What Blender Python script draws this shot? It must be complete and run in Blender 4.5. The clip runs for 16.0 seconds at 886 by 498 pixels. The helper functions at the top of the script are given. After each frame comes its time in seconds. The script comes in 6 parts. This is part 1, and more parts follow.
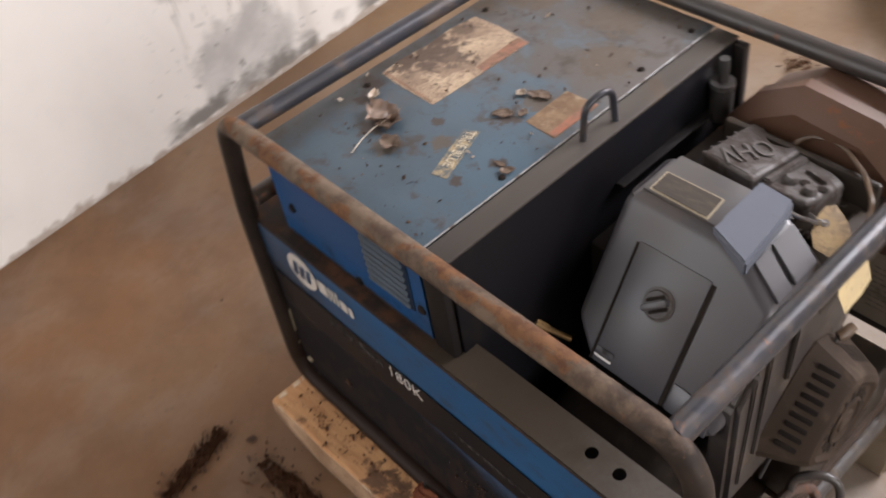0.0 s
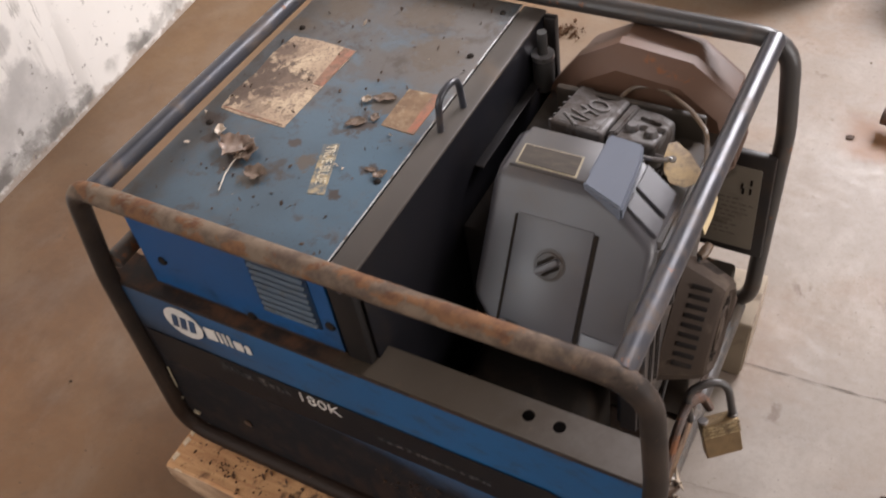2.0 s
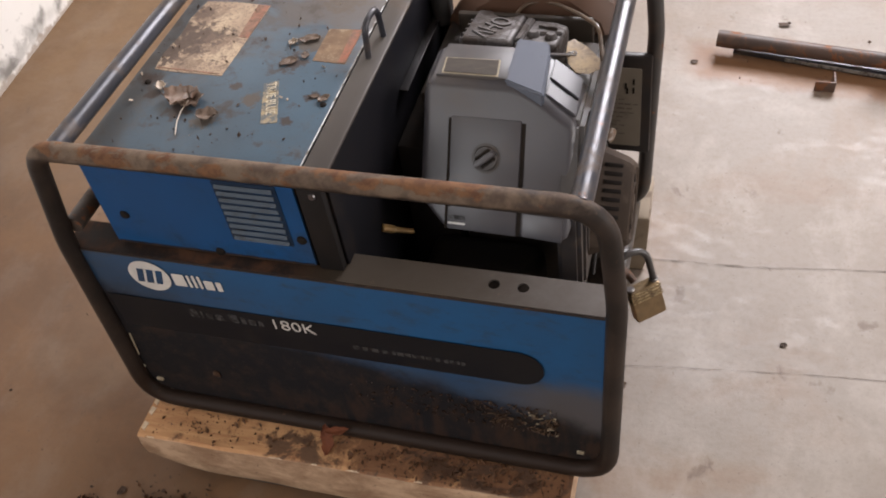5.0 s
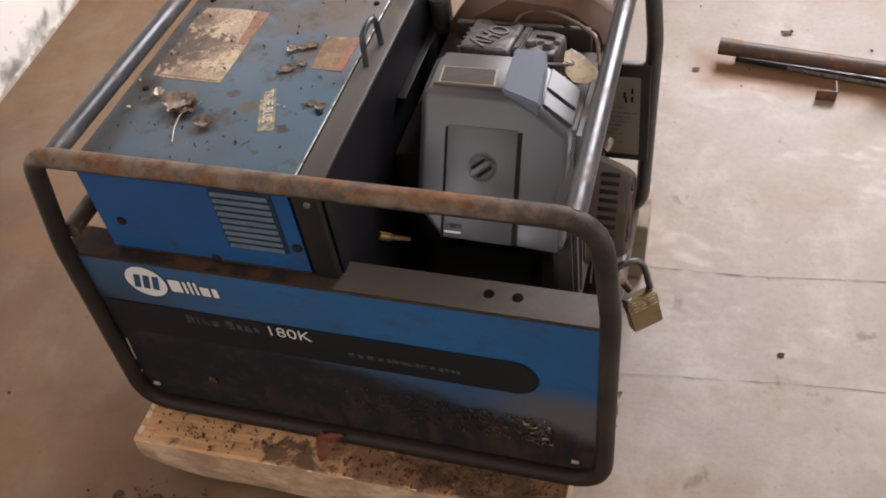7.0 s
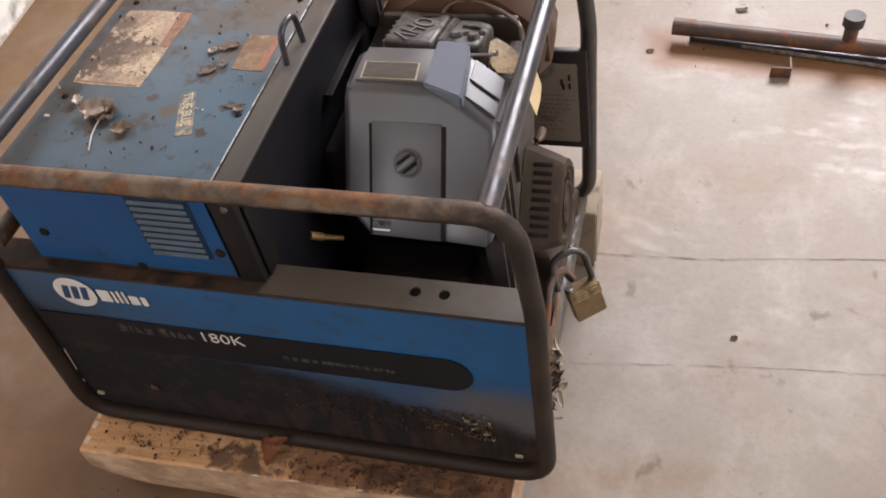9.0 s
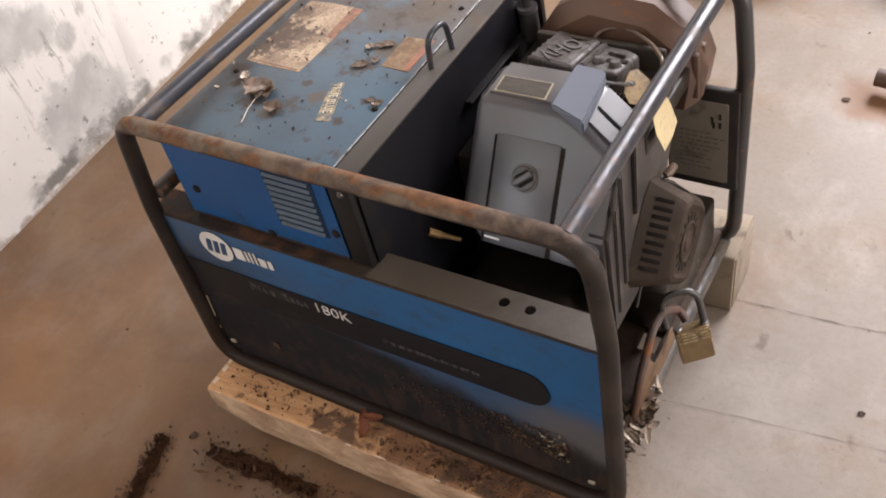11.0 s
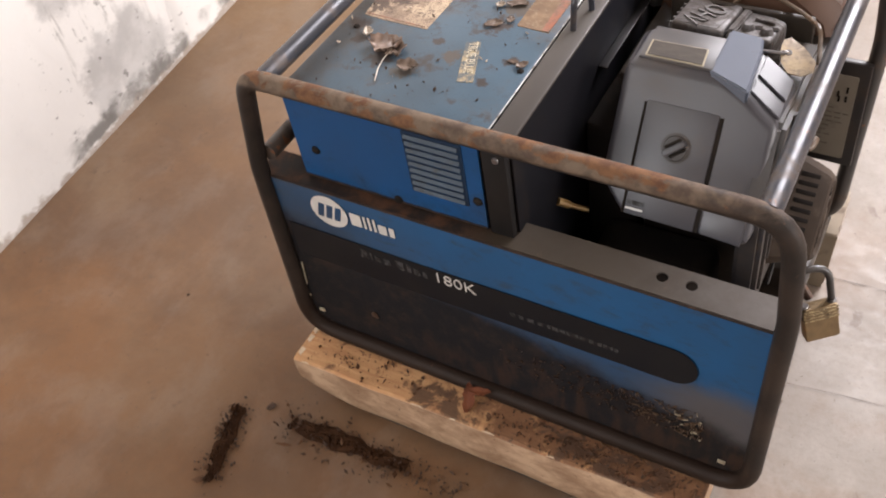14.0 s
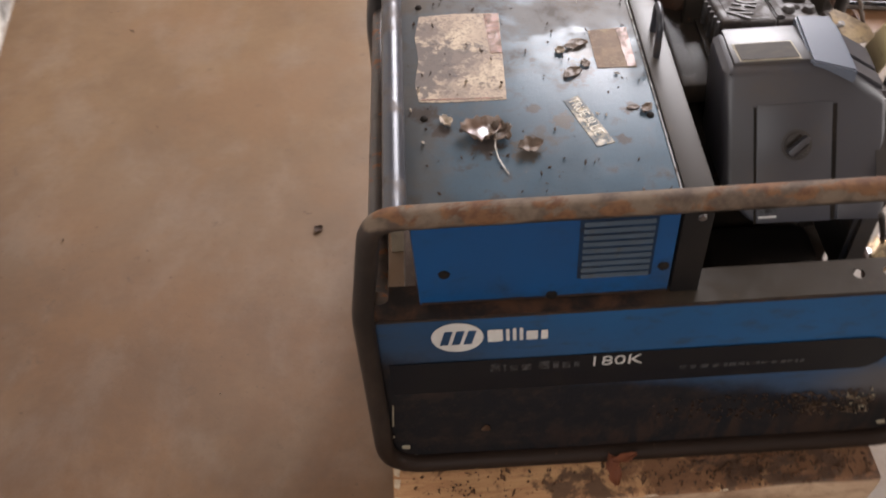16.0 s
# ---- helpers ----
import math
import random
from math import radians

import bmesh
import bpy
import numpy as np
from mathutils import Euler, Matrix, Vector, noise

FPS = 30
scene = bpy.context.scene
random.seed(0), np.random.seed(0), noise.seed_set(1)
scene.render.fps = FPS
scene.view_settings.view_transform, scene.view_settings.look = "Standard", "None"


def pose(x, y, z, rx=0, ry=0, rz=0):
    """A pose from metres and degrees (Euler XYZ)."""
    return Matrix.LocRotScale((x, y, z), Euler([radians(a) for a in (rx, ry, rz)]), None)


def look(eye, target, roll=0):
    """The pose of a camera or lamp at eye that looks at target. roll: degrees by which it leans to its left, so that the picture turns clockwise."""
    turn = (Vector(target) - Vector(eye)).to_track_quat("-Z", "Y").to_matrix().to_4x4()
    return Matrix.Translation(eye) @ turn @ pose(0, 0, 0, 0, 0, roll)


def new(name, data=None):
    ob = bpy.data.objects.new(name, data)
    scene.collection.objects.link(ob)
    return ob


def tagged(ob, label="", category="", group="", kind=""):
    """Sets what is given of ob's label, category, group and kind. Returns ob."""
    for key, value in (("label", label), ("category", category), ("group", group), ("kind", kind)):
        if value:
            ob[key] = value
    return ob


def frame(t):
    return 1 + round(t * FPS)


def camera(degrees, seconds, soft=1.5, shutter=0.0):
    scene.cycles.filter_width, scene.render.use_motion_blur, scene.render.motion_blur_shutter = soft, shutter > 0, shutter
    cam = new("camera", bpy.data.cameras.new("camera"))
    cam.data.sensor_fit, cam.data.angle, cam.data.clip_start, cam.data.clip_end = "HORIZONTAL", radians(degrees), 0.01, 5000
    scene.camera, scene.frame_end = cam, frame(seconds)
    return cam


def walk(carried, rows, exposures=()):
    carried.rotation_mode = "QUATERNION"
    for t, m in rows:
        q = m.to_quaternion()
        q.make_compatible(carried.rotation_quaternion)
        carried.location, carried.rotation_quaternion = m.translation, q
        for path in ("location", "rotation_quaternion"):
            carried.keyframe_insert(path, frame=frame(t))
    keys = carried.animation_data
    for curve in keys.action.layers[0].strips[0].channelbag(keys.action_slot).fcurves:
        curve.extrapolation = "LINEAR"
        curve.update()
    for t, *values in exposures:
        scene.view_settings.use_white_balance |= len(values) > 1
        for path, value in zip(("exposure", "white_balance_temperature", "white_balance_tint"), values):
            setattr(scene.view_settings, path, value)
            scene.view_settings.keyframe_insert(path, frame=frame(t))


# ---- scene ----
cam = camera(51.4, 16.0, soft=1.9, shutter=0.4)
PATH = [
    (0, (0.856, -0.328, 1.247), (-0.238, 0.502, -0.207), -9.6),
    (0.2, (0.832, -0.379, 1.245), (-0.161, 0.602, -0.187), -9.3),
    (0.5, (0.796, -0.403, 1.27), (0.003, 0.715, -0.186), -6.5),
    (1, (0.788, -0.381, 1.277), (0.029, 0.755, -0.184), -9.2),
    (1.5, (0.786, -0.38, 1.279), (0.039, 0.759, -0.185), -8.1),
    (2, (0.778, -0.417, 1.272), (0.054, 0.707, -0.216), -8.3),
    (2.5, (0.734, -0.533, 1.272), (0.13, 0.682, -0.197), -10.3),
    (3, (0.726, -0.599, 1.27), (0.249, 0.667, -0.203), -7.6),
    (3.5, (0.733, -0.625, 1.27), (0.306, 0.676, -0.187), -6.6),
    (4, (0.731, -0.624, 1.271), (0.354, 0.683, -0.195), -6.6),
    (4.5, (0.732, -0.626, 1.266), (0.34, 0.663, -0.212), -5.9),
    (5, (0.735, -0.631, 1.266), (0.294, 0.649, -0.206), -7.3),
    (5.2, (0.735, -0.632, 1.264), (0.3, 0.652, -0.207), -7.4),
    (7.3, (0.746, -0.622, 1.272), (0.286, 0.656, -0.196), -7.1),
    (7.5, (0.744, -0.622, 1.269), (0.246, 0.649, -0.192), -8.5),
    (8, (0.752, -0.611, 1.265), (0.31, 0.668, -0.207), -9.7),
    (8.2, (0.756, -0.607, 1.258), (0.369, 0.682, -0.222), -9.6),
    (10.3, (0.943, -0.556, 1.274), (0.235, 0.599, -0.197), -10.4),
    (10.5, (0.946, -0.557, 1.277), (0.184, 0.59, -0.173), -10.8),
    (11, (0.951, -0.558, 1.278), (0.088, 0.548, -0.147), -13.0),
    (11.5, (0.953, -0.559, 1.272), (0.085, 0.547, -0.151), -12.9),
    (12, (0.954, -0.553, 1.269), (0.092, 0.55, -0.159), -13.1),
    (12.5, (0.947, -0.551, 1.267), (0.115, 0.558, -0.173), -12.1),
    (13, (0.948, -0.551, 1.267), (0.108, 0.542, -0.182), -11.8),
    (13.5, (0.875, -0.568, 1.262), (0.013, 0.452, -0.227), -9.5),
    (14, (0.727, -0.634, 1.274), (-0.026, 0.47, -0.214), -9.1),
    (14.5, (0.616, -0.641, 1.26), (0.048, 0.565, -0.231), -4.2),
    (15, (0.437, -0.583, 1.241), (0.086, 0.699, -0.254), -4.7),
    (15.5, (0.301, -0.546, 1.256), (0.029, 0.728, -0.262), -6.8),
    (16, (0.085, -0.571, 1.266), (0.128, 0.705, -0.274), -2.0),
]
walk(cam, [(t, look(eye, target, roll)) for t, eye, target, roll in PATH],
     exposures=((0, 0.04), (2.0, 0.06), (3.0, 0.15), (4.0, 0.05), (5.2, 0.02), (8.2, 0.05), (10.3, 0.27), (12.5, 0.27), (13.5, 0.42), (14.5, 0.44), (15.0, 0.28), (15.5, -0.10), (16, -0.04)))

# ---- light ----
world = bpy.data.worlds.new("world")
scene.world = world
world.use_nodes = True
wn = world.node_tree
sky = wn.nodes.new("ShaderNodeTexSky")
sky.sky_type = "NISHITA"
sky.sun_disc = False
sky.sun_elevation, sky.sun_rotation = radians(48), radians(40)
wn.links.new(sky.outputs[0], wn.nodes["Background"].inputs[0])
wn.nodes["Background"].inputs[1].default_value = 0.12


def area_lamp(name, place, target, w, h, power, colour):
    data = bpy.data.lights.new(name, "AREA")
    data.shape, data.size, data.size_y = "RECTANGLE", w, h
    data.energy, data.color = power, colour
    ob = new(name, data)
    ob.matrix_world = look(place, target)
    return ob


# daylight in the high opening of the far wall and in the doorway of the side wall
area_lamp("north_daylight", (1.5, 3.45, 2.60), (1.1, 0.6, 0.4), 1.8, 1.6, 288, (1.0, 0.958, 1.0))
area_lamp("side_daylight", (3.55, 0.2, 1.6), (0.0, 0.2, 1.0), 2.0, 2.4, 86, (1.0, 0.92, 0.88))
# two fill lamps added behind, out of view, to brighten fronts and cover
area_lamp("rear_fill", (0.10, -2.74, 3.05), (0.3, 0.0, 0.5), 0.96, 0.80, 15, (1.0, 0.97, 0.98))
area_lamp("west_fill", (-0.600, -1.94, 1.52), (4.39, -1.574, 1.52), 1.38, 1.48, 35, (0.99, 0.98, 1.0))


# ---- how the machine stands ----
# its frame is racked a little out of square and sags to one side: drawn upright, it is laid so
RACKED = Matrix(((1.0268, 0.0151, -0.0449, 0.0077), (-0.0203, 1.0665, 0.0141, 0.0067), (0.0241, -0.0062, 1.0324, -0.0278), (0, 0, 0, 1)))
SQUARE = Matrix.Identity(4)
STANCE = [SQUARE]


WALL_TURN = 4.2


def wall_x(y):
    """Where the plastered wall's face stands."""
    return -0.738 - 0.073 * y


def timber_top(x):
    """Height of the worn timbers under the machine's tubes."""
    return 0.1135 + 0.0241 * x


# ---- materials ----
def material(name, build, rough=0.6, metal=0.0, spec=0.5):
    m = bpy.data.materials.new(name)
    m.use_nodes = True
    nt = m.node_tree
    b = nt.nodes["Principled BSDF"]
    b.inputs["Roughness"].default_value = rough
    b.inputs["Metallic"].default_value = metal
    b.inputs["Specular IOR Level"].default_value = spec
    build(nt, b)
    return m


def coords(nt, scale=(1, 1, 1), shift=(0, 0, 0)):
    tc = nt.nodes.new("ShaderNodeTexCoord")
    mp = nt.nodes.new("ShaderNodeMapping")
    mp.inputs["Scale"].default_value = scale
    mp.inputs["Location"].default_value = shift
    nt.links.new(tc.outputs["Object"], mp.inputs[0])
    return mp.outputs[0]


def noise_of(nt, vec, scale, detail=5.0, rough=0.6, distortion=0.0):
    n = nt.nodes.new("ShaderNodeTexNoise")
    n.inputs["Scale"].default_value = scale
    n.inputs["Detail"].default_value = detail
    n.inputs["Roughness"].default_value = rough
    n.inputs["Distortion"].default_value = distortion
    nt.links.new(vec, n.inputs["Vector"])
    return n.outputs["Fac"]


def ramp(nt, fac, lo, hi, a=0.0, b=1.0):
    r = nt.nodes.new("ShaderNodeMapRange")
    r.interpolation_type = "SMOOTHSTEP"
    for k, v in zip(("From Min", "From Max", "To Min", "To Max"), (lo, hi, a, b)):
        r.inputs[k].default_value = v
    nt.links.new(fac, r.inputs["Value"])
    return r.outputs[0]


def calc(nt, op, a, b):
    m = nt.nodes.new("ShaderNodeMath")
    m.operation = op
    for k, v in enumerate((a, b)):
        if isinstance(v, (int, float)):
            m.inputs[k].default_value = v
        else:
            nt.links.new(v, m.inputs[k])
    return m.outputs[0]


def mix(nt, fac, a, b):
    m = nt.nodes.new("ShaderNodeMix")
    m.data_type = "RGBA"
    for k, v in ((0, fac), (6, a), (7, b)):
        if isinstance(v, (int, float)):
            m.inputs[k].default_value = v
        elif isinstance(v, tuple):
            m.inputs[k].default_value = (*v, 1)
        else:
            nt.links.new(v, m.inputs[k])
    return m.outputs[2]


def bump(nt, b, height, strength, distance):
    n = nt.nodes.new("ShaderNodeBump")
    n.inputs["Strength"].default_value = strength
    n.inputs["Distance"].default_value = distance
    nt.links.new(height, n.inputs["Height"])
    nt.links.new(n.outputs[0], b.inputs["Normal"])


def worn(base, other, grime, rust=0.0, scale=9.0, relief=0.25, rough=(0.35, 0.7), grime_at=(0.5, 0.75), stretch=(1, 1, 1)):
    """Paint or plastic with a second tone, grime in patches and specks of rust."""
    def build(nt, b):
        v = coords(nt, stretch)
        tone = ramp(nt, noise_of(nt, v, scale * 0.5, 3), 0.3, 0.7)
        c = mix(nt, tone, base, other)
        dirt = ramp(nt, noise_of(nt, v, scale * 1.3, 8, 0.68, 0.4), *grime_at)
        c = mix(nt, dirt, c, grime)
        if rust:
            r = ramp(nt, noise_of(nt, v, scale * 2.1, 7, 0.7, 0.3), 0.68 - 0.3 * rust, 0.76 - 0.3 * rust)
            c = mix(nt, r, c, (0.17, 0.065, 0.025))
            dirt = calc(nt, "MAXIMUM", dirt, r)
        fine = noise_of(nt, v, scale * 28, 4, 0.7)
        speck = ramp(nt, fine, 0.62, 0.75, 0.0, 0.5)
        c = mix(nt, speck, c, grime)
        nt.links.new(c, b.inputs["Base Color"])
        nt.links.new(ramp(nt, dirt, 0, 1, *rough), b.inputs["Roughness"])
        bump(nt, b, calc(nt, "ADD", calc(nt, "MULTIPLY", fine, 0.4), dirt), relief, 0.0006)
    return build


def spots_of(nt, v, places, ragged=1.7, scale=95):
    """Mask of soft-edged stains: places are (x, y, radius) on the lid or (x, y, z, radius)."""
    wob = calc(nt, "MULTIPLY", calc(nt, "SUBTRACT", noise_of(nt, v, scale, 6, 0.7), 0.5), ragged * 2)
    total = None
    for *at, r in places:
        d = nt.nodes.new("ShaderNodeVectorMath")
        d.operation = "DISTANCE"
        nt.links.new(v, d.inputs[0])
        d.inputs[1].default_value = tuple(at) if len(at) == 3 else tuple(RACKED @ Vector((*at, 0.592)))
        near = ramp(nt, calc(nt, "ADD", calc(nt, "DIVIDE", d.outputs["Value"], r), wob), 1.15, 0.65)
        total = near if total is None else calc(nt, "MAXIMUM", total, near)
    return total


BROWN = (0.105, 0.07, 0.045)
M = {}
M["front_blue"] = material("front_blue", worn((0.008, 0.066, 0.192), (0.009, 0.056, 0.156), (0.020, 0.034, 0.055), 0.0, 9, grime_at=(0.50, 0.76)), spec=0.3)
M["black_paint"] = material("black_paint", worn((0.015, 0.0145, 0.016), (0.024, 0.021, 0.020), (0.040, 0.028, 0.021), 0.2, 10), spec=0.2)
M["slat"] = material("slat", worn((0.044, 0.064, 0.088), (0.034, 0.050, 0.070), (0.055, 0.055, 0.055), 0.0, 40, rough=(0.5, 0.8)), spec=0.3)
M["vent_shade"] = material("vent_shade", worn((0.010, 0.028, 0.060), (0.012, 0.022, 0.042), (0.02, 0.02, 0.022), 0.0, 30, rough=(0.6, 0.8)), spec=0.2)
M["flange"] = material("flange", worn((0.070, 0.061, 0.054), (0.052, 0.045, 0.040), (0.090, 0.066, 0.047), 0.04, 9, rough=(0.42, 0.65), grime_at=(0.50, 0.8)), spec=0.3)
M["sheet_black"] = material("sheet_black", worn((0.007, 0.007, 0.009), (0.009, 0.008, 0.009), (0.020, 0.015, 0.012), 0.0, 8, rough=(0.42, 0.66), grime_at=(0.52, 0.80)), spec=0.10)
M["tube"] = material("tube", worn((0.040, 0.042, 0.052), (0.030, 0.030, 0.034), (0.070, 0.052, 0.042), 0.14, 18, rough=(0.33, 0.66), grime_at=(0.47, 0.68)), metal=0.3)
M["tube_crusted"] = material("tube_crusted", worn((0.040, 0.036, 0.034), (0.052, 0.044, 0.038), (0.100, 0.078, 0.060), 0.1, 30, relief=0.9, rough=(0.4, 0.75), grime_at=(0.44, 0.60)), spec=0.5)
M["tube_dark"] = material("tube_dark", worn((0.03, 0.028, 0.028), (0.04, 0.034, 0.03), (0.08, 0.055, 0.04), 0.25, 14, rough=(0.38, 0.7)))
M["tube_rusty"] = material("tube_rusty", worn((0.045, 0.034, 0.028), (0.060, 0.042, 0.031), (0.035, 0.026, 0.020), 0.45, 12, rough=(0.45, 0.8), stretch=(1.0, 2.0, 2.0)))


def hoop_paint(nt, b):
    v = coords(nt)
    sep = nt.nodes.new("ShaderNodeSeparateXYZ")
    nt.links.new(v, sep.inputs[0])
    base = mix(nt, ramp(nt, noise_of(nt, v, 14, 5), 0.35, 0.65), (0.020, 0.0160, 0.0138), (0.036, 0.026, 0.0205))
    worn_off = mix(nt, ramp(nt, noise_of(nt, v, 26, 6, 0.65), 0.40, 0.62), (0.142, 0.104, 0.074), (0.074, 0.051, 0.038))
    rust = mix(nt, ramp(nt, noise_of(nt, v, 60, 5, 0.7), 0.4, 0.65), (0.150, 0.076, 0.038), (0.090, 0.044, 0.025))
    # wear and rust on top only, which also paints the underside's shade
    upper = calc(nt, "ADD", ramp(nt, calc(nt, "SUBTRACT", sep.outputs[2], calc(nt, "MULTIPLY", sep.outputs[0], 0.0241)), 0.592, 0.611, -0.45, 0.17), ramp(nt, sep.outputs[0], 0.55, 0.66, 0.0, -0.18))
    wear = calc(nt, "ADD", noise_of(nt, v, 19, 7, 0.66, 0.3), upper)
    c = mix(nt, ramp(nt, wear, 0.40, 0.64), base, worn_off)
    patch = calc(nt, "ADD", noise_of(nt, coords(nt, (1.0, 1.4, 1.4), (0.3, 0, 0)), 24, 7, 0.62, 0.3), calc(nt, "MULTIPLY", upper, 0.8))
    patch = ramp(nt, patch, 0.64, 0.71)
    c = mix(nt, patch, c, rust)
    # brown dust on the lowest tube, its shade put into the colour too
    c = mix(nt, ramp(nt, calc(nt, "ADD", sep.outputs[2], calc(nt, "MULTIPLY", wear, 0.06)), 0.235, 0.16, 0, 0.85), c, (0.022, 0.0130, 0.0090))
    speck = ramp(nt, noise_of(nt, v, 120, 4, 0.7), 0.66, 0.74)
    c = mix(nt, calc(nt, "MULTIPLY", speck, 0.6), c, (0.13, 0.07, 0.04))
    nt.links.new(c, b.inputs["Base Color"])
    nt.links.new(ramp(nt, calc(nt, "MAXIMUM", ramp(nt, wear, 0.46, 0.60), patch), 0, 1, 0.52, 0.72), b.inputs["Roughness"])
    bump(nt, b, calc(nt, "ADD", patch, noise_of(nt, v, 220, 4, 0.7)), 0.25, 0.0008)


M["hoop"] = material("hoop", hoop_paint, spec=0.14)
M["plastic"] = material("plastic", worn((0.051, 0.049, 0.056), (0.044, 0.041, 0.045), (0.066, 0.050, 0.040), 0.0, 7, relief=0.12, rough=(0.40, 0.54), grime_at=(0.50, 0.82)), spec=0.65)
M["plastic_dusty"] = material("plastic_dusty", worn((0.070, 0.066, 0.068), (0.058, 0.054, 0.054), (0.085, 0.068, 0.055), 0.0, 14, relief=0.15, rough=(0.40, 0.58), grime_at=(0.45, 0.75)), spec=0.55)
M["plastic_gloss"] = material("plastic_gloss", worn((0.15, 0.165, 0.20), (0.135, 0.148, 0.18), (0.12, 0.10, 0.085), 0.0, 9, relief=0.1, rough=(0.24, 0.45), grime_at=(0.6, 0.9)))
M["plastic_dark"] = material("plastic_dark", worn((0.040, 0.035, 0.033), (0.048, 0.040, 0.035), (0.080, 0.060, 0.045), 0.0, 12, rough=(0.42, 0.7), grime_at=(0.46, 0.72)), spec=0.4)
M["cast"] = material("cast", worn((0.088, 0.080, 0.077), (0.056, 0.049, 0.047), (0.036, 0.025, 0.019), 0.05, 26, relief=0.6, rough=(0.5, 0.75), grime_at=(0.42, 0.60)), metal=0.2)
M["engine"] = material("engine", worn((0.020, 0.016, 0.013), (0.030, 0.023, 0.017), (0.055, 0.038, 0.026), 0.15, 16, relief=0.5), spec=0.3)
# for black parts, and for shade painted into slots, holes and gaps
M["near_black"] = material("near_black", worn((0.014, 0.012, 0.011), (0.020, 0.016, 0.013), (0.034, 0.025, 0.019), 0.0, 14, rough=(0.7, 0.9)), spec=0.05)
M["muffler"] = material("muffler", worn((0.108, 0.052, 0.029), (0.070, 0.036, 0.022), (0.105, 0.066, 0.048), 0.14, 10, relief=0.5, rough=(0.6, 0.85), grime_at=(0.52, 0.8)))
M["starter"] = material("starter", worn((0.048, 0.034, 0.025), (0.034, 0.024, 0.018), (0.085, 0.064, 0.048), 0.0, 16, relief=0.4, rough=(0.65, 0.85)), spec=0.1)
M["brass"] = material("brass", worn((0.30, 0.21, 0.11), (0.20, 0.14, 0.08), (0.08, 0.055, 0.03), 0.0, 40, rough=(0.35, 0.65)), metal=0.6)
M["brass_bright"] = material("brass_bright", worn((0.30, 0.18, 0.06), (0.22, 0.13, 0.05), (0.12, 0.07, 0.03), 0.0, 40, rough=(0.4, 0.6)), metal=0.3)
M["brass_worn"] = material("brass_worn", worn((0.55, 0.45, 0.27), (0.32, 0.24, 0.13), (0.10, 0.07, 0.04), 0.0, 70, rough=(0.3, 0.6), grime_at=(0.42, 0.6)), metal=0.5)
M["plate_ink"] = material("plate_ink", worn((0.11, 0.092, 0.072), (0.14, 0.118, 0.092), (0.2, 0.17, 0.13), 0.0, 60))
M["steel"] = material("steel", worn((0.30, 0.29, 0.29), (0.2, 0.19, 0.19), (0.08, 0.06, 0.05), 0.1, 30, rough=(0.28, 0.6)), metal=0.85)
M["bright_edge"] = material("bright_edge", worn((0.34, 0.34, 0.34), (0.26, 0.25, 0.24), (0.10, 0.08, 0.065), 0.0, 45, rough=(0.4, 0.6), grime_at=(0.44, 0.60)), metal=0.3)
M["white"] = material("white", worn((0.62, 0.60, 0.56), (0.5, 0.48, 0.45), (0.25, 0.2, 0.16), 0.0, 30, grime_at=(0.6, 0.9)))
M["faded"] = material("faded", worn((0.075, 0.075, 0.078), (0.035, 0.035, 0.036), (0.02, 0.018, 0.017), 0.0, 60, grime_at=(0.40, 0.62)), spec=0.25)
M["black_band"] = material("black_band", worn((0.008, 0.009, 0.012), (0.013, 0.013, 0.014), (0.03, 0.024, 0.02), 0.0, 14, grime_at=(0.55, 0.85)), spec=0.12)
M["tag"] = material("tag", worn((0.36, 0.26, 0.135), (0.27, 0.19, 0.10), (0.14, 0.095, 0.055), 0.0, 40, rough=(0.35, 0.6), grime_at=(0.42, 0.66)))
M["sticker"] = material("sticker", worn((0.62, 0.50, 0.27), (0.55, 0.44, 0.25), (0.3, 0.23, 0.14), 0.0, 40))
M["decal_edge"] = material("decal_edge", worn((0.34, 0.29, 0.20), (0.28, 0.24, 0.17), (0.2, 0.16, 0.11), 0.0, 30, rough=(0.6, 0.8)), spec=0.3)
M["decal"] = material("decal", worn((0.055, 0.047, 0.042), (0.070, 0.060, 0.050), (0.10, 0.085, 0.065), 0.0, 60, rough=(0.6, 0.8), stretch=(1, 4, 1)), spec=0.1)
M["plate"] = material("plate", worn((0.26, 0.235, 0.195), (0.21, 0.185, 0.15), (0.10, 0.075, 0.055), 0.0, 18))
M["carb"] = material("carb", worn((0.062, 0.046, 0.032), (0.048, 0.035, 0.025), (0.085, 0.066, 0.048), 0.0, 18, relief=0.3, rough=(0.4, 0.65)), spec=0.4)
M["cable"] = material("cable", worn((0.105, 0.066, 0.038), (0.075, 0.047, 0.029), (0.06, 0.045, 0.035), 0.0, 40))
M["rubber"] = material("rubber", worn((0.022, 0.021, 0.021), (0.032, 0.03, 0.028), (0.07, 0.055, 0.045), 0.0, 14, rough=(0.6, 0.8)))
M["red"] = material("red", worn((0.36, 0.02, 0.025), (0.28, 0.02, 0.02), (0.1, 0.05, 0.04), 0.0, 14))
M["pipe"] = material("pipe", worn((0.080, 0.046, 0.033), (0.052, 0.034, 0.027), (0.15, 0.068, 0.030), 0.42, 12, relief=0.4, rough=(0.55, 0.8)))
M["leaf"] = material("leaf", worn((0.16, 0.115, 0.085), (0.105, 0.072, 0.052), (0.045, 0.028, 0.02), 0.0, 70, relief=0.5, rough=(0.45, 0.7)), spec=0.3)
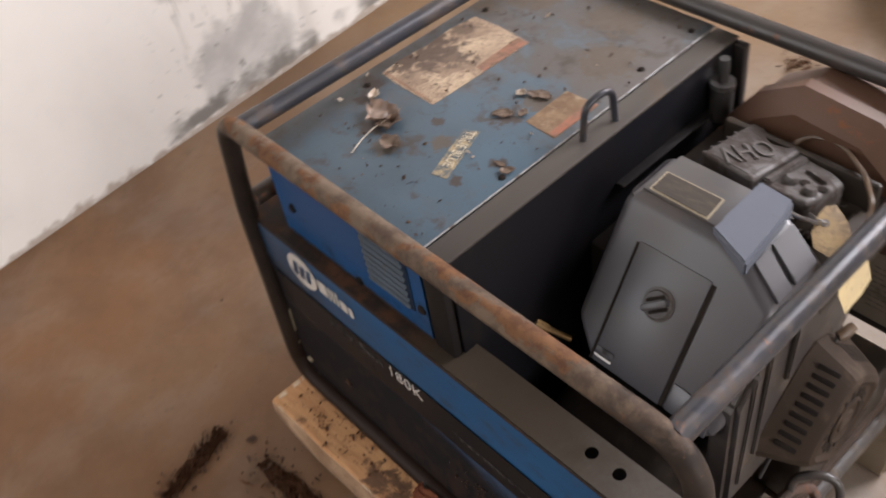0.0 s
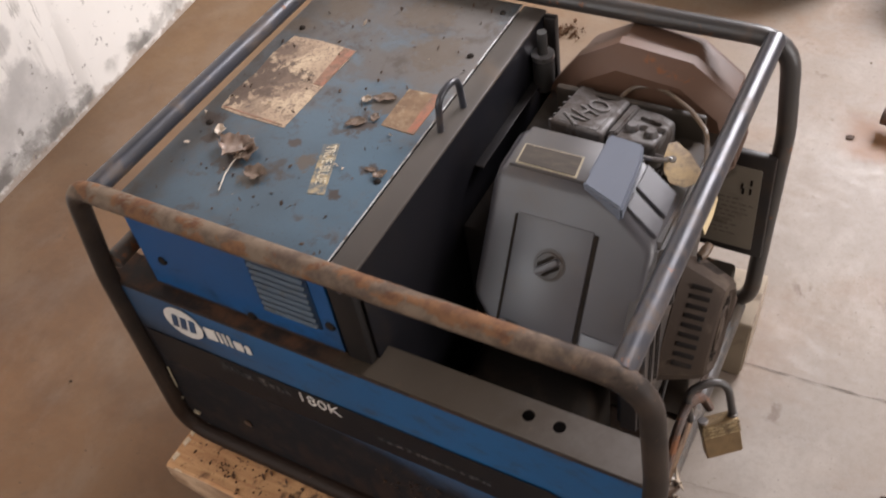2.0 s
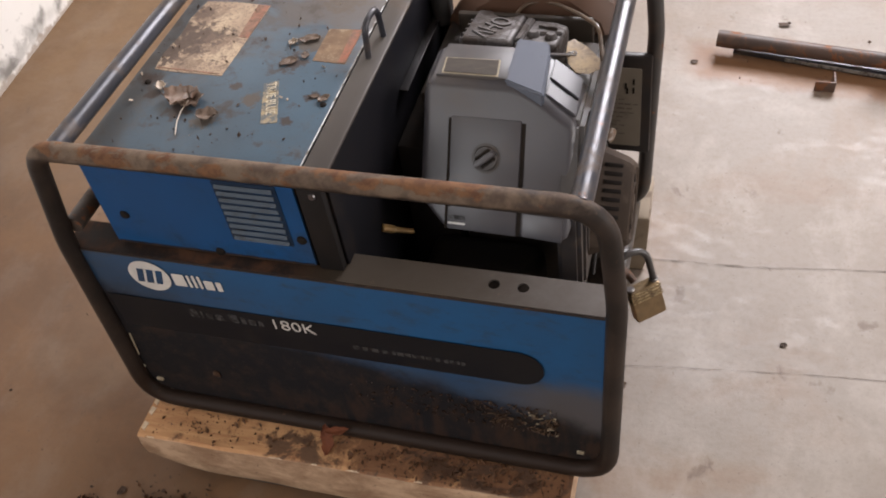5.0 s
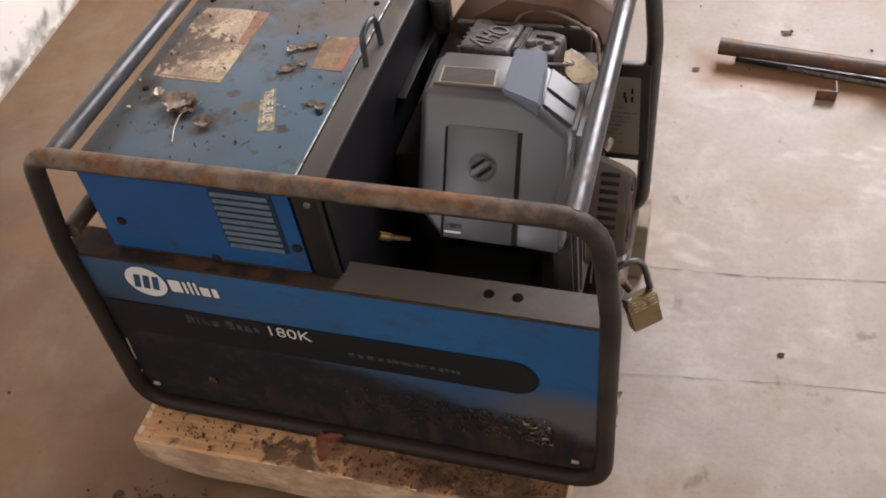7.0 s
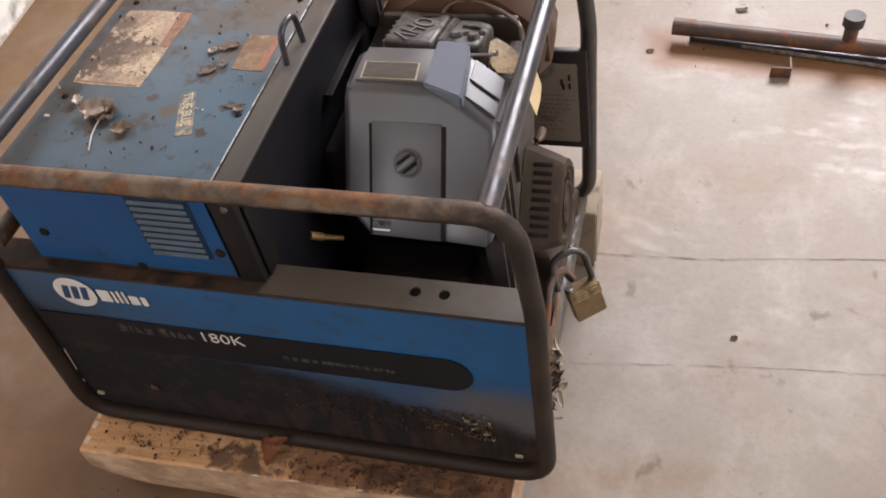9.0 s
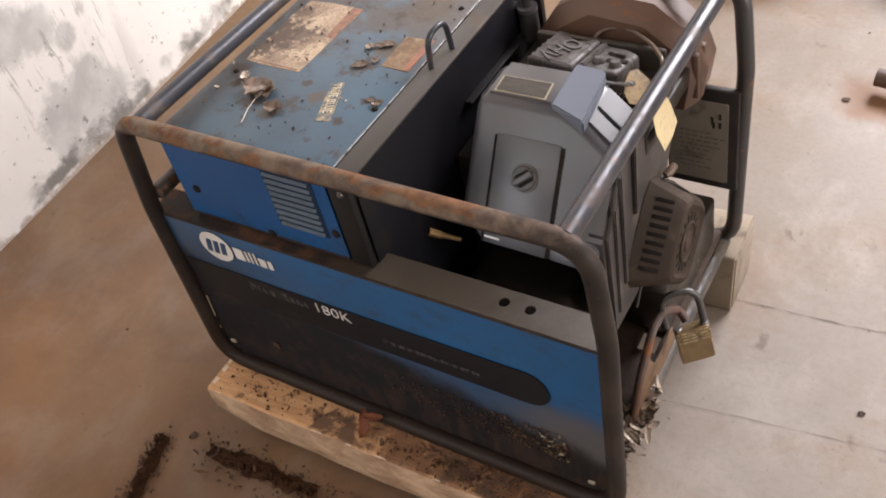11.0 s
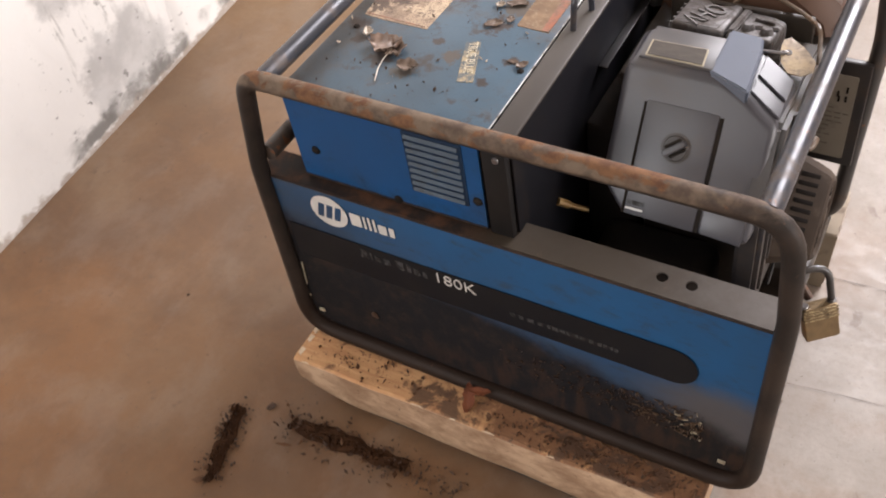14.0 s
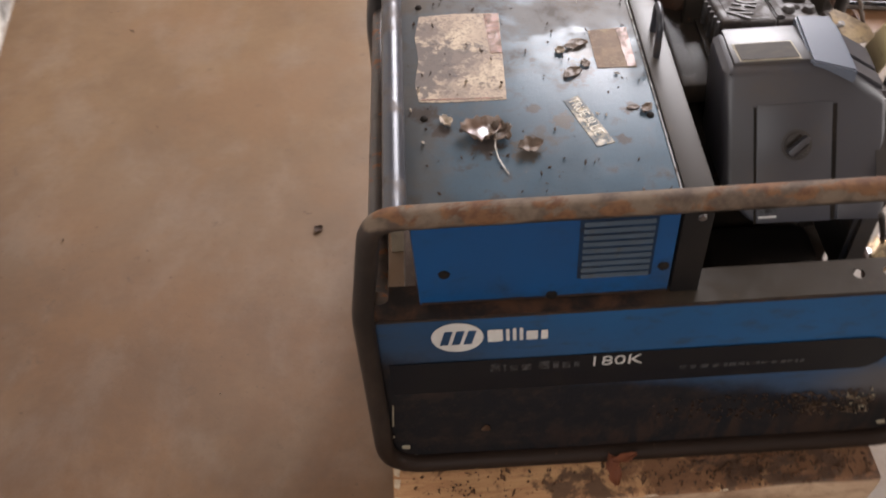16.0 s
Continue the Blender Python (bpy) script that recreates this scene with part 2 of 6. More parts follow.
M["leaf_gloss"] = material("leaf_gloss", worn((0.30, 0.225, 0.18), (0.18, 0.12, 0.09), (0.06, 0.036, 0.025), 0.0, 60, relief=0.5, rough=(0.14, 0.4)), spec=0.8)
M["leaf_red"] = material("leaf_red", worn((0.16, 0.052, 0.022), (0.11, 0.036, 0.018), (0.05, 0.022, 0.014), 0.0, 60, rough=(0.6, 0.8)), spec=0.15)
M["leaf_pale"] = material("leaf_pale", worn((0.42, 0.34, 0.26), (0.3, 0.24, 0.18), (0.12, 0.09, 0.06), 0.0, 60, rough=(0.35, 0.6)))
M["litter"] = material("litter", worn((0.040, 0.019, 0.009), (0.062, 0.030, 0.014), (0.020, 0.010, 0.006), 0.0, 50, relief=1.0, rough=(0.7, 0.9)))
M["dried_mud"] = material("dried_mud", worn((0.060, 0.040, 0.030), (0.045, 0.030, 0.023), (0.095, 0.068, 0.050), 0.0, 45, relief=0.8, rough=(0.7, 0.9)), spec=0.2)


def ledge_paint(nt, b):
    v = coords(nt)
    sep = nt.nodes.new("ShaderNodeSeparateXYZ")
    nt.links.new(v, sep.inputs[0])
    c = mix(nt, ramp(nt, noise_of(nt, v, 9, 6, 0.65), 0.35, 0.65), (0.100, 0.090, 0.083), (0.072, 0.060, 0.052))
    rub = noise_of(nt, v, 22, 7, 0.68, 0.3)
    end = ramp(nt, calc(nt, "ADD", sep.outputs[0], calc(nt, "MULTIPLY", rub, 0.12)), 0.44, 0.36)
    old = mix(nt, ramp(nt, rub, 0.40, 0.62), (0.020, 0.015, 0.013), (0.075, 0.036, 0.020))
    c = mix(nt, ramp(nt, calc(nt, "ADD", sep.outputs[0], calc(nt, "MULTIPLY", rub, 0.2)), 0.84, 0.58, 0, 0.95), c, (0.032, 0.0235, 0.0155))
    c = mix(nt, end, c, old)
    c = mix(nt, ramp(nt, rub, 0.60, 0.72, 0, 0.7), c, (0.10, 0.062, 0.038))
    fine = noise_of(nt, v, 200, 4, 0.7)
    c = mix(nt, ramp(nt, fine, 0.62, 0.72, 0, 0.5), c, (0.04, 0.03, 0.025))
    nt.links.new(c, b.inputs["Base Color"])
    nt.links.new(ramp(nt, rub, 0.3, 0.7, 0.5, 0.75), b.inputs["Roughness"])
    bump(nt, b, calc(nt, "ADD", fine, rub), 0.25, 0.0008)


M["ledge"] = material("ledge", ledge_paint, spec=0.14)
M["straw_brown"] = material("straw_brown", worn((0.052, 0.027, 0.015), (0.030, 0.017, 0.011), (0.075, 0.042, 0.025), 0.0, 90))
M["straw_tan"] = material("straw_tan", worn((0.125, 0.080, 0.048), (0.085, 0.052, 0.032), (0.05, 0.035, 0.025), 0.0, 120))
M["heap"] = material("heap", worn((0.032, 0.0135, 0.006), (0.050, 0.022, 0.0095), (0.014, 0.0065, 0.0035), 0.0, 60, relief=1.0, rough=(0.75, 0.95)), spec=0.1)
M["bark"] = material("bark", worn((0.105, 0.052, 0.026), (0.07, 0.034, 0.018), (0.17, 0.095, 0.05), 0.0, 90, rough=(0.7, 0.9)), spec=0.2)
M["edge_rust"] = material("edge_rust", worn((0.030, 0.020, 0.015), (0.020, 0.014, 0.012), (0.070, 0.038, 0.022), 0.1, 40, relief=0.6, rough=(0.65, 0.85)), spec=0.2)
M["strap"] = material("strap", worn((0.165, 0.100, 0.055), (0.125, 0.074, 0.042), (0.085, 0.052, 0.032), 0.1, 26, relief=0.4, rough=(0.55, 0.75)), spec=0.3)
M["bracket_paint"] = material("bracket_paint", worn((0.010, 0.0095, 0.010), (0.015, 0.013, 0.012), (0.032, 0.022, 0.016), 0.12, 14, rough=(0.5, 0.75)), spec=0.15)
M["letter_metal"] = material("letter_metal", worn((0.115, 0.105, 0.100), (0.080, 0.072, 0.068), (0.045, 0.033, 0.026), 0.0, 40, relief=0.4, rough=(0.5, 0.75)), metal=0.2)
M["stem"] = material("stem", worn((0.55, 0.5, 0.42), (0.5, 0.45, 0.38), (0.3, 0.25, 0.2), 0.0, 40))


def lid_paint(nt, b):
    v = coords(nt)
    sep = nt.nodes.new("ShaderNodeSeparateXYZ")
    nt.links.new(v, sep.inputs[0])
    c = mix(nt, ramp(nt, noise_of(nt, v, 5, 4), 0.3, 0.7), (0.071, 0.108, 0.142), (0.060, 0.084, 0.106))
    wash = calc(nt, "ADD", noise_of(nt, v, 7.0, 9, 0.70, 0.4), ramp(nt, sep.outputs[1], 0.10, 0.45, -0.05, 0.10))
    big = ramp(nt, wash, 0.43, 0.64)
    c = mix(nt, calc(nt, "MULTIPLY", big, 0.85), c, (0.096, 0.079, 0.066))
    mid = noise_of(nt, v, 24, 8, 0.72, 0.3)
    c = mix(nt, ramp(nt, mid, 0.53, 0.66, 0, 0.8), c, (0.060, 0.046, 0.037))
    edge = calc(nt, "MULTIPLY", ramp(nt, calc(nt, "ADD", sep.outputs[0], calc(nt, "MULTIPLY", calc(nt, "SUBTRACT", mid, 0.5), 0.10)), 0.125, 0.090), 0.6)
    c = mix(nt, edge, c, (0.075, 0.064, 0.052))
    brown = spots_of(nt, v, ((0.300, 0.352, 0.036), (0.140, 0.400, 0.034), (0.288, 0.250, 0.020), (0.255, 0.140, 0.014), (0.212, 0.100, 0.018), (0.25, 0.42, 0.04), (0.10, 0.35, 0.02)))
    c = mix(nt, calc(nt, "MULTIPLY", brown, 0.85), c, (0.088, 0.068, 0.051))
    crust = spots_of(nt, v, ((0.277, 0.212, 0.018), (0.172, 0.112, 0.018), (0.327, 0.152, 0.010), (0.311, 0.108, 0.008), (0.109, 0.160, 0.014), (0.125, 0.135, 0.010), (0.225, 0.160, 0.009)))
    c = mix(nt, calc(nt, "MULTIPLY", crust, 0.85), c, (0.055, 0.038, 0.029))
    fine = noise_of(nt, v, 320, 3, 0.7)
    c = mix(nt, ramp(nt, fine, 0.63, 0.72, 0, 0.7), c, (0.05, 0.045, 0.04))
    nt.links.new(c, b.inputs["Base Color"])
    nt.links.new(calc(nt, "ADD", ramp(nt, big, 0, 1, 0.30, 0.56), ramp(nt, mid, 0.4, 0.7, 0, 0.15)), b.inputs["Roughness"])
    bump(nt, b, calc(nt, "ADD", mid, fine), 0.2, 0.0008)


M["lid"] = material("lid", lid_paint, spec=0.32)


def panel_paint(nt, b):
    """Blue sheet metal whose lower part is coated with dried mud and rust up to an uneven line."""
    v = coords(nt)
    sep = nt.nodes.new("ShaderNodeSeparateXYZ")
    nt.links.new(v, sep.inputs[0])
    c = mix(nt, ramp(nt, noise_of(nt, v, 6, 4), 0.3, 0.7), (0.011, 0.077, 0.192), (0.012, 0.064, 0.153))
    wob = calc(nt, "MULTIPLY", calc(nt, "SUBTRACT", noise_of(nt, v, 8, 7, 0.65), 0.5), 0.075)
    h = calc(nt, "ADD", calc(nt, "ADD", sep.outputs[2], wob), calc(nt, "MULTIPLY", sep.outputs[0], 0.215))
    mud = ramp(nt, h, 0.405, 0.350)
    coat = mix(nt, ramp(nt, noise_of(nt, v, 30, 8, 0.7), 0.45, 0.70), (0.014, 0.0128, 0.0130), (0.031, 0.0215, 0.0165))
    streak = calc(nt, "ADD", noise_of(nt, coords(nt, (1, 1, 0.30)), 34, 7, 0.66, 0.3), ramp(nt, sep.outputs[2], 0.26, 0.16, -0.03, 0.07))
    coat = mix(nt, calc(nt, "MULTIPLY", ramp(nt, streak, 0.50, 0.66, 0, 0.7), ramp(nt, sep.outputs[0], 0.12, 0.42, 0.15, 1.0)), coat, (0.045, 0.026, 0.017))
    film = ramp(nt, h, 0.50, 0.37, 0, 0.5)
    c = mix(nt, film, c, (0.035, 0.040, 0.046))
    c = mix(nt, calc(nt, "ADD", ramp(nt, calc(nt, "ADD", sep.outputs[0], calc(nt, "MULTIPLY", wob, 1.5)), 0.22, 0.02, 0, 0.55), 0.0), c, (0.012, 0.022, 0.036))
    smear = noise_of(nt, coords(nt, (1, 1, 2.2)), 22, 8, 0.7, 0.2)
    c = mix(nt, ramp(nt, smear, 0.50, 0.68, 0, 0.65), c, (0.026, 0.036, 0.050))
    dust = calc(nt, "MULTIPLY", ramp(nt, sep.outputs[0], 0.52, 0.64), ramp(nt, calc(nt, "ADD", sep.outputs[2], wob), 0.335, 0.285))
    c = mix(nt, calc(nt, "MULTIPLY", dust, 0.8), c, (0.085, 0.074, 0.066))
    c = mix(nt, calc(nt, "MULTIPLY", mud, 0.97), c, coat)
    fine = noise_of(nt, v, 160, 5, 0.7)
    flake = calc(nt, "MULTIPLY", ramp(nt, fine, 0.60, 0.70), mud)
    c = mix(nt, calc(nt, "MULTIPLY", flake, 0.6), c, (0.055, 0.036, 0.026))
    nt.links.new(c, b.inputs["Base Color"])
    nt.links.new(ramp(nt, mud, 0, 1, 0.34, 0.75), b.inputs["Roughness"])
    nt.links.new(ramp(nt, mud, 0, 1, 0.35, 0.06), b.inputs["Specular IOR Level"])
    bump(nt, b, calc(nt, "MULTIPLY", fine, calc(nt, "ADD", mud, 0.15)), 0.5, 0.0012)


M["panel"] = material("panel", panel_paint, spec=0.25)


def paper_label(nt, b):
    v = coords(nt)
    c = mix(nt, ramp(nt, noise_of(nt, v, 30, 4), 0.35, 0.65), (0.44, 0.335, 0.225), (0.32, 0.23, 0.155))
    fine = noise_of(nt, v, 260, 4, 0.75)
    c = mix(nt, ramp(nt, fine, 0.50, 0.58, 0, 0.8), c, (0.17, 0.12, 0.085))
    stain = ramp(nt, noise_of(nt, v, 24, 7, 0.7, 0.5), 0.58, 0.66)
    c = mix(nt, stain, c, (0.075, 0.048, 0.034))
    mud = spots_of(nt, v, ((0.126, 0.236, 0.034), (0.112, 0.214, 0.026), (0.146, 0.250, 0.026), (0.108, 0.262, 0.024), (0.118, 0.300, 0.016)), 2.6, 75)
    c = mix(nt, calc(nt, "MULTIPLY", mud, 0.9), c, (0.060, 0.038, 0.028))
    wet = spots_of(nt, v, ((0.125, 0.298, 0.024), (0.163, 0.235, 0.024), (0.140, 0.200, 0.020)), 2.4, 70)
    c = mix(nt, calc(nt, "MULTIPLY", wet, 0.6), c, (0.15, 0.10, 0.07))
    nt.links.new(c, b.inputs["Base Color"])
    b.inputs["Roughness"].default_value = 0.6
    bump(nt, b, calc(nt, "ADD", fine, stain), 0.4, 0.0008)


M["label"] = material("label", paper_label)
M["label_brown"] = material("label_brown", worn((0.23, 0.15, 0.09), (0.14, 0.088, 0.055), (0.32, 0.25, 0.17), 0.0, 75, rough=(0.6, 0.8), grime_at=(0.5, 0.7)), spec=0.2)
M["label_red"] = material("label_red", worn((0.27, 0.085, 0.045), (0.22, 0.10, 0.06), (0.14, 0.09, 0.06), 0.0, 60, grime_at=(0.42, 0.66)))
M["label_gold"] = material("label_gold", worn((0.33, 0.25, 0.13), (0.24, 0.19, 0.11), (0.085, 0.095, 0.10), 0.0, 50, grime_at=(0.40, 0.56)))
M["ink"] = material("ink", worn((0.56, 0.50, 0.38), (0.45, 0.38, 0.26), (0.2, 0.17, 0.13), 0.0, 60))


def concrete(nt, b):
    v = coords(nt)
    sep = nt.nodes.new("ShaderNodeSeparateXYZ")
    nt.links.new(v, sep.inputs[0])
    big = ramp(nt, noise_of(nt, v, 1.1, 5, 0.6, 0.3), 0.36, 0.66)
    c = mix(nt, big, (0.214, 0.184, 0.155), (0.188, 0.152, 0.118))
    # earth trodden in along the wall side, rubbed through to grey cement in places
    reach = calc(nt, "ADD", sep.outputs[0], calc(nt, "MULTIPLY", calc(nt, "SUBTRACT", noise_of(nt, v, 1.3, 6, 0.6), 0.5), 1.9))
    reach = calc(nt, "ADD", reach, calc(nt, "MULTIPLY", ramp(nt, sep.outputs[1], 0.12, -0.22, 0, -0.75), ramp(nt, reach, 1.15, 0.35)))
    earth = mix(nt, ramp(nt, noise_of(nt, v, 3.4, 8, 0.66, 0.3), 0.36, 0.64), (0.152, 0.071, 0.027), (0.099, 0.047, 0.019))
    earth = mix(nt, ramp(nt, sep.outputs[1], 0.25, 0.95, 0, 0.8), earth, mix(nt, ramp(nt, noise_of(nt, v, 4.1, 7, 0.66, 0.3), 0.36, 0.66), (0.190, 0.118, 0.060), (0.142, 0.084, 0.042)))
    rubbed = noise_of(nt, coords(nt, (1, 1, 1), (1.7, 0.4, 0)), 2.3, 9, 0.60, 0.2)
    earth = mix(nt, ramp(nt, rubbed, 0.46, 0.70, 0, 0.6), earth, (0.185, 0.120, 0.070))
    swept = calc(nt, "MULTIPLY", ramp(nt, sep.outputs[1], -0.10, 0.25), ramp(nt, sep.outputs[1], 0.95, 0.55))
    # this brown also puts the dimmer light on that side into the colour
    c = mix(nt, calc(nt, "MULTIPLY", ramp(nt, reach, 0.75, -0.20, 0, 0.92), calc(nt, "SUBTRACT", 1.0, calc(nt, "MULTIPLY", swept, 0.16))), c, earth)
    # smeared brown marks and paler worn places
    warm = noise_of(nt, coords(nt, (1, 1.25, 1), (4.1, 2.3, 0)), 3.0, 8, 0.64, 0.3)
    c = mix(nt, calc(nt, "MULTIPLY", ramp(nt, warm, 0.47, 0.66, 0, 0.62), ramp(nt, reach, 1.3, 0.4, 0.45, 1.0)), c, (0.176, 0.101, 0.053))
    pale = noise_of(nt, coords(nt, (1.4, 1, 1), (0.4, 5.2, 0)), 5.0, 8, 0.66, 0.2)
    c = mix(nt, calc(nt, "MULTIPLY", ramp(nt, pale, 0.46, 0.66, 0, 0.50), ramp(nt, reach, 0.0, 0.8, 0.25, 1.0)), c, (0.285, 0.250, 0.215))
    # the pipe's warm brown shadow on the floor, painted into the colour
    from_pipe = calc(nt, "ADD", calc(nt, "ADD", sep.outputs[1], calc(nt, "MULTIPLY", sep.outputs[0], 0.1286)), calc(nt, "MULTIPLY", calc(nt, "SUBTRACT", noise_of(nt, v, 9, 6, 0.62), 0.5), 0.10))
    rusty_shade = calc(nt, "MULTIPLY", calc(nt, "MULTIPLY", ramp(nt, from_pipe, 1.135, 1.185), ramp(nt, from_pipe, 1.30, 1.24)), ramp(nt, sep.outputs[0], 0.73, 0.81))
    rusty_shade = calc(nt, "MULTIPLY", rusty_shade, ramp(nt, sep.outputs[0], 2.10, 1.85))
    c = mix(nt, calc(nt, "MULTIPLY", rusty_shade, 0.92), c, (0.165, 0.080, 0.036))
    blot = noise_of(nt, v, 15, 7, 0.62, 0.3)
    c = mix(nt, ramp(nt, blot, 0.63, 0.73, 0, 0.7), c, (0.10, 0.066, 0.044))
    fine = noise_of(nt, v, 85, 7, 0.75)
    c = mix(nt, ramp(nt, fine, 0.42, 0.70, 0, 0.20), c, (0.115, 0.078, 0.052))
    fleck = noise_of(nt, coords(nt, (1, 1, 1), (7.7, 3.1, 0)), 46, 5, 0.7)
    c = mix(nt, ramp(nt, fleck, 0.665, 0.715, 0, 0.75), c, (0.066, 0.038, 0.022))
    pits = noise_of(nt, v, 210, 2, 0.5)
    c = mix(nt, ramp(nt, pits, 0.70, 0.76, 0, 0.7), c, (0.06, 0.045, 0.035))
    nt.links.new(c, b.inputs["Base Color"])
    polish = calc(nt, "ADD", noise_of(nt, coords(nt, (1, 1.9, 1)), 21, 9, 0.72, 0.4), ramp(nt, noise_of(nt, coords(nt, (1, 1, 1), (3.0, 1.0, 0)), 2.6, 4, 0.6), 0.40, 0.62, -0.10, 0.05))
    shine = calc(nt, "ADD", ramp(nt, polish, 0.46, 0.66, 0.47, 0.34), ramp(nt, fine, 0.3, 0.7, 0.0, 0.06))
    nt.links.new(shine, b.inputs["Roughness"])
    swell = noise_of(nt, v, 9, 3, 0.5)
    bump(nt, b, calc(nt, "ADD", calc(nt, "ADD", calc(nt, "MULTIPLY", swell, 0.45), calc(nt, "MULTIPLY", pits, -0.06)), calc(nt, "MULTIPLY", fine, 0.06)), 0.35, 0.006)


M["concrete"] = material("concrete", concrete, spec=0.26)


def plaster(nt, b):
    v = coords(nt)
    sep = nt.nodes.new("ShaderNodeSeparateXYZ")
    nt.links.new(v, sep.inputs[0])
    c = mix(nt, ramp(nt, noise_of(nt, v, 1.6, 5, 0.6), 0.35, 0.65), (0.705, 0.683, 0.642), (0.635, 0.612, 0.572))
    smear = noise_of(nt, coords(nt, (1, 1, 0.6)), 3.0, 7, 0.6, 0.3)
    c = mix(nt, ramp(nt, smear, 0.54, 0.70, 0, 0.45), c, (0.58, 0.56, 0.53))
    low = ramp(nt, sep.outputs[2], 0.42, 0.16)
    # drips above the repair
    runs = noise_of(nt, coords(nt, (1, 1, 0.10)), 24, 6, 0.6, 0.2)
    there = calc(nt, "MULTIPLY", ramp(nt, sep.outputs[1], 0.42, 0.50), ramp(nt, sep.outputs[1], 0.70, 0.60))
    high = ramp(nt, calc(nt, "ADD", sep.outputs[2], calc(nt, "MULTIPLY", noise_of(nt, v, 14, 4), 0.25)), 0.44, 0.30)
    runs = calc(nt, "MULTIPLY", calc(nt, "MULTIPLY", ramp(nt, runs, 0.50, 0.60), there), high)
    c = mix(nt, calc(nt, "MULTIPLY", runs, 0.7), c, (0.46, 0.44, 0.41))
    thin = ramp(nt, noise_of(nt, coords(nt, (1, 1, 0.13), (0.0, 0.31, 0.0)), 52, 7, 0.62, 0.35), 0.56, 0.63)
    where = calc(nt, "MULTIPLY", ramp(nt, sep.outputs[1], 0.27, 0.34), ramp(nt, sep.outputs[1], 0.68, 0.60))
    span = calc(nt, "ADD", sep.outputs[2], calc(nt, "MULTIPLY", calc(nt, "SUBTRACT", noise_of(nt, v, 12, 5), 0.5), 0.30))
    thin = calc(nt, "MULTIPLY", calc(nt, "MULTIPLY", thin, where), calc(nt, "MULTIPLY", ramp(nt, span, 0.17, 0.21), ramp(nt, span, 0.36, 0.30)))
    # smooth cement repair
    places = ((0.47, 0.118, 0.088), (0.40, 0.140, 0.072), (0.545, 0.092, 0.062), (0.50, 0.165, 0.056), (0.375, 0.085, 0.058), (0.44, 0.335, 0.062), (0.50, 0.280, 0.034), (0.36, 0.370, 0.070))
    patch = spots_of(nt, v, [(wall_x(y), y, z, r) for y, z, r in places], 0.75, 15)
    tone = mix(nt, ramp(nt, noise_of(nt, v, 9, 6), 0.35, 0.65), (0.50, 0.485, 0.46), (0.37, 0.355, 0.335))
    c = mix(nt, calc(nt, "MULTIPLY", patch, 0.9), c, tone)
    c = mix(nt, calc(nt, "MULTIPLY", thin, 0.75), c, (0.30, 0.285, 0.26))
    # mould in a broken strip just over the foot of the wall
    blot = calc(nt, "MULTIPLY", calc(nt, "SUBTRACT", noise_of(nt, v, 15, 8, 0.66, 0.2), 0.5), 0.16)
    top = ramp(nt, calc(nt, "ADD", sep.outputs[2], blot), 0.074, 0.034)
    foot = ramp(nt, calc(nt, "ADD", sep.outputs[2], calc(nt, "MULTIPLY", blot, 0.25)), 0.008, 0.018)
    along = calc(nt, "MULTIPLY", ramp(nt, calc(nt, "ADD", sep.outputs[1], blot), 0.19, 0.24), ramp(nt, calc(nt, "ADD", noise_of(nt, v, 4.0, 3), ramp(nt, sep.outputs[1], 0.55, 0.68, 0.3, 0.0)), 0.44, 0.54))
    mould = calc(nt, "MULTIPLY", calc(nt, "MULTIPLY", top, foot), along)
    faint = ramp(nt, noise_of(nt, coords(nt, (1, 1, 1), (0.7, 0.2, 0)), 13, 6, 0.6), 0.36, 0.60, 0.45, 0.92)
    c = mix(nt, calc(nt, "MULTIPLY", mould, faint), c, (0.145, 0.135, 0.12))
    # splashed earth and chipped paint in an uneven line along the very foot
    splash = calc(nt, "ADD", sep.outputs[2], calc(nt, "MULTIPLY", calc(nt, "SUBTRACT", noise_of(nt, v, 22, 7, 0.66), 0.5), 0.075))
    c = mix(nt, ramp(nt, splash, 0.020, 0.004, 0, 0.8), c, (0.27, 0.215, 0.165))
    # flecks of mould round the damp part
    chip = noise_of(nt, v, 46, 5, 0.6)
    damp = calc(nt, "MULTIPLY", low, calc(nt, "MULTIPLY", ramp(nt, sep.outputs[1], 0.16, 0.26), ramp(nt, sep.outputs[1], 1.1, 0.7)))
    c = mix(nt, calc(nt, "MULTIPLY", ramp(nt, chip, 0.62, 0.70), calc(nt, "ADD", calc(nt, "MULTIPLY", damp, 0.75), 0.04)), c, (0.16, 0.15, 0.135))
    nt.links.new(c, b.inputs["Base Color"])
    b.inputs["Roughness"].default_value = 0.85
    bump(nt, b, calc(nt, "ADD", calc(nt, "MULTIPLY", chip, 0.25), calc(nt, "ADD", smear, calc(nt, "MULTIPLY", patch, 0.5))), 0.4, 0.004)


M["plaster"] = material("plaster", plaster)
M["ceiling_paint"] = material("ceiling_paint", worn((0.16, 0.13, 0.11), (0.13, 0.11, 0.09), (0.1, 0.08, 0.06), 0.0, 2.0))
M["bare_wall"] = material("bare_wall", worn((0.30, 0.24, 0.19), (0.25, 0.2, 0.16), (0.2, 0.15, 0.11), 0.0, 2.0, rough=(0.8, 0.9)))


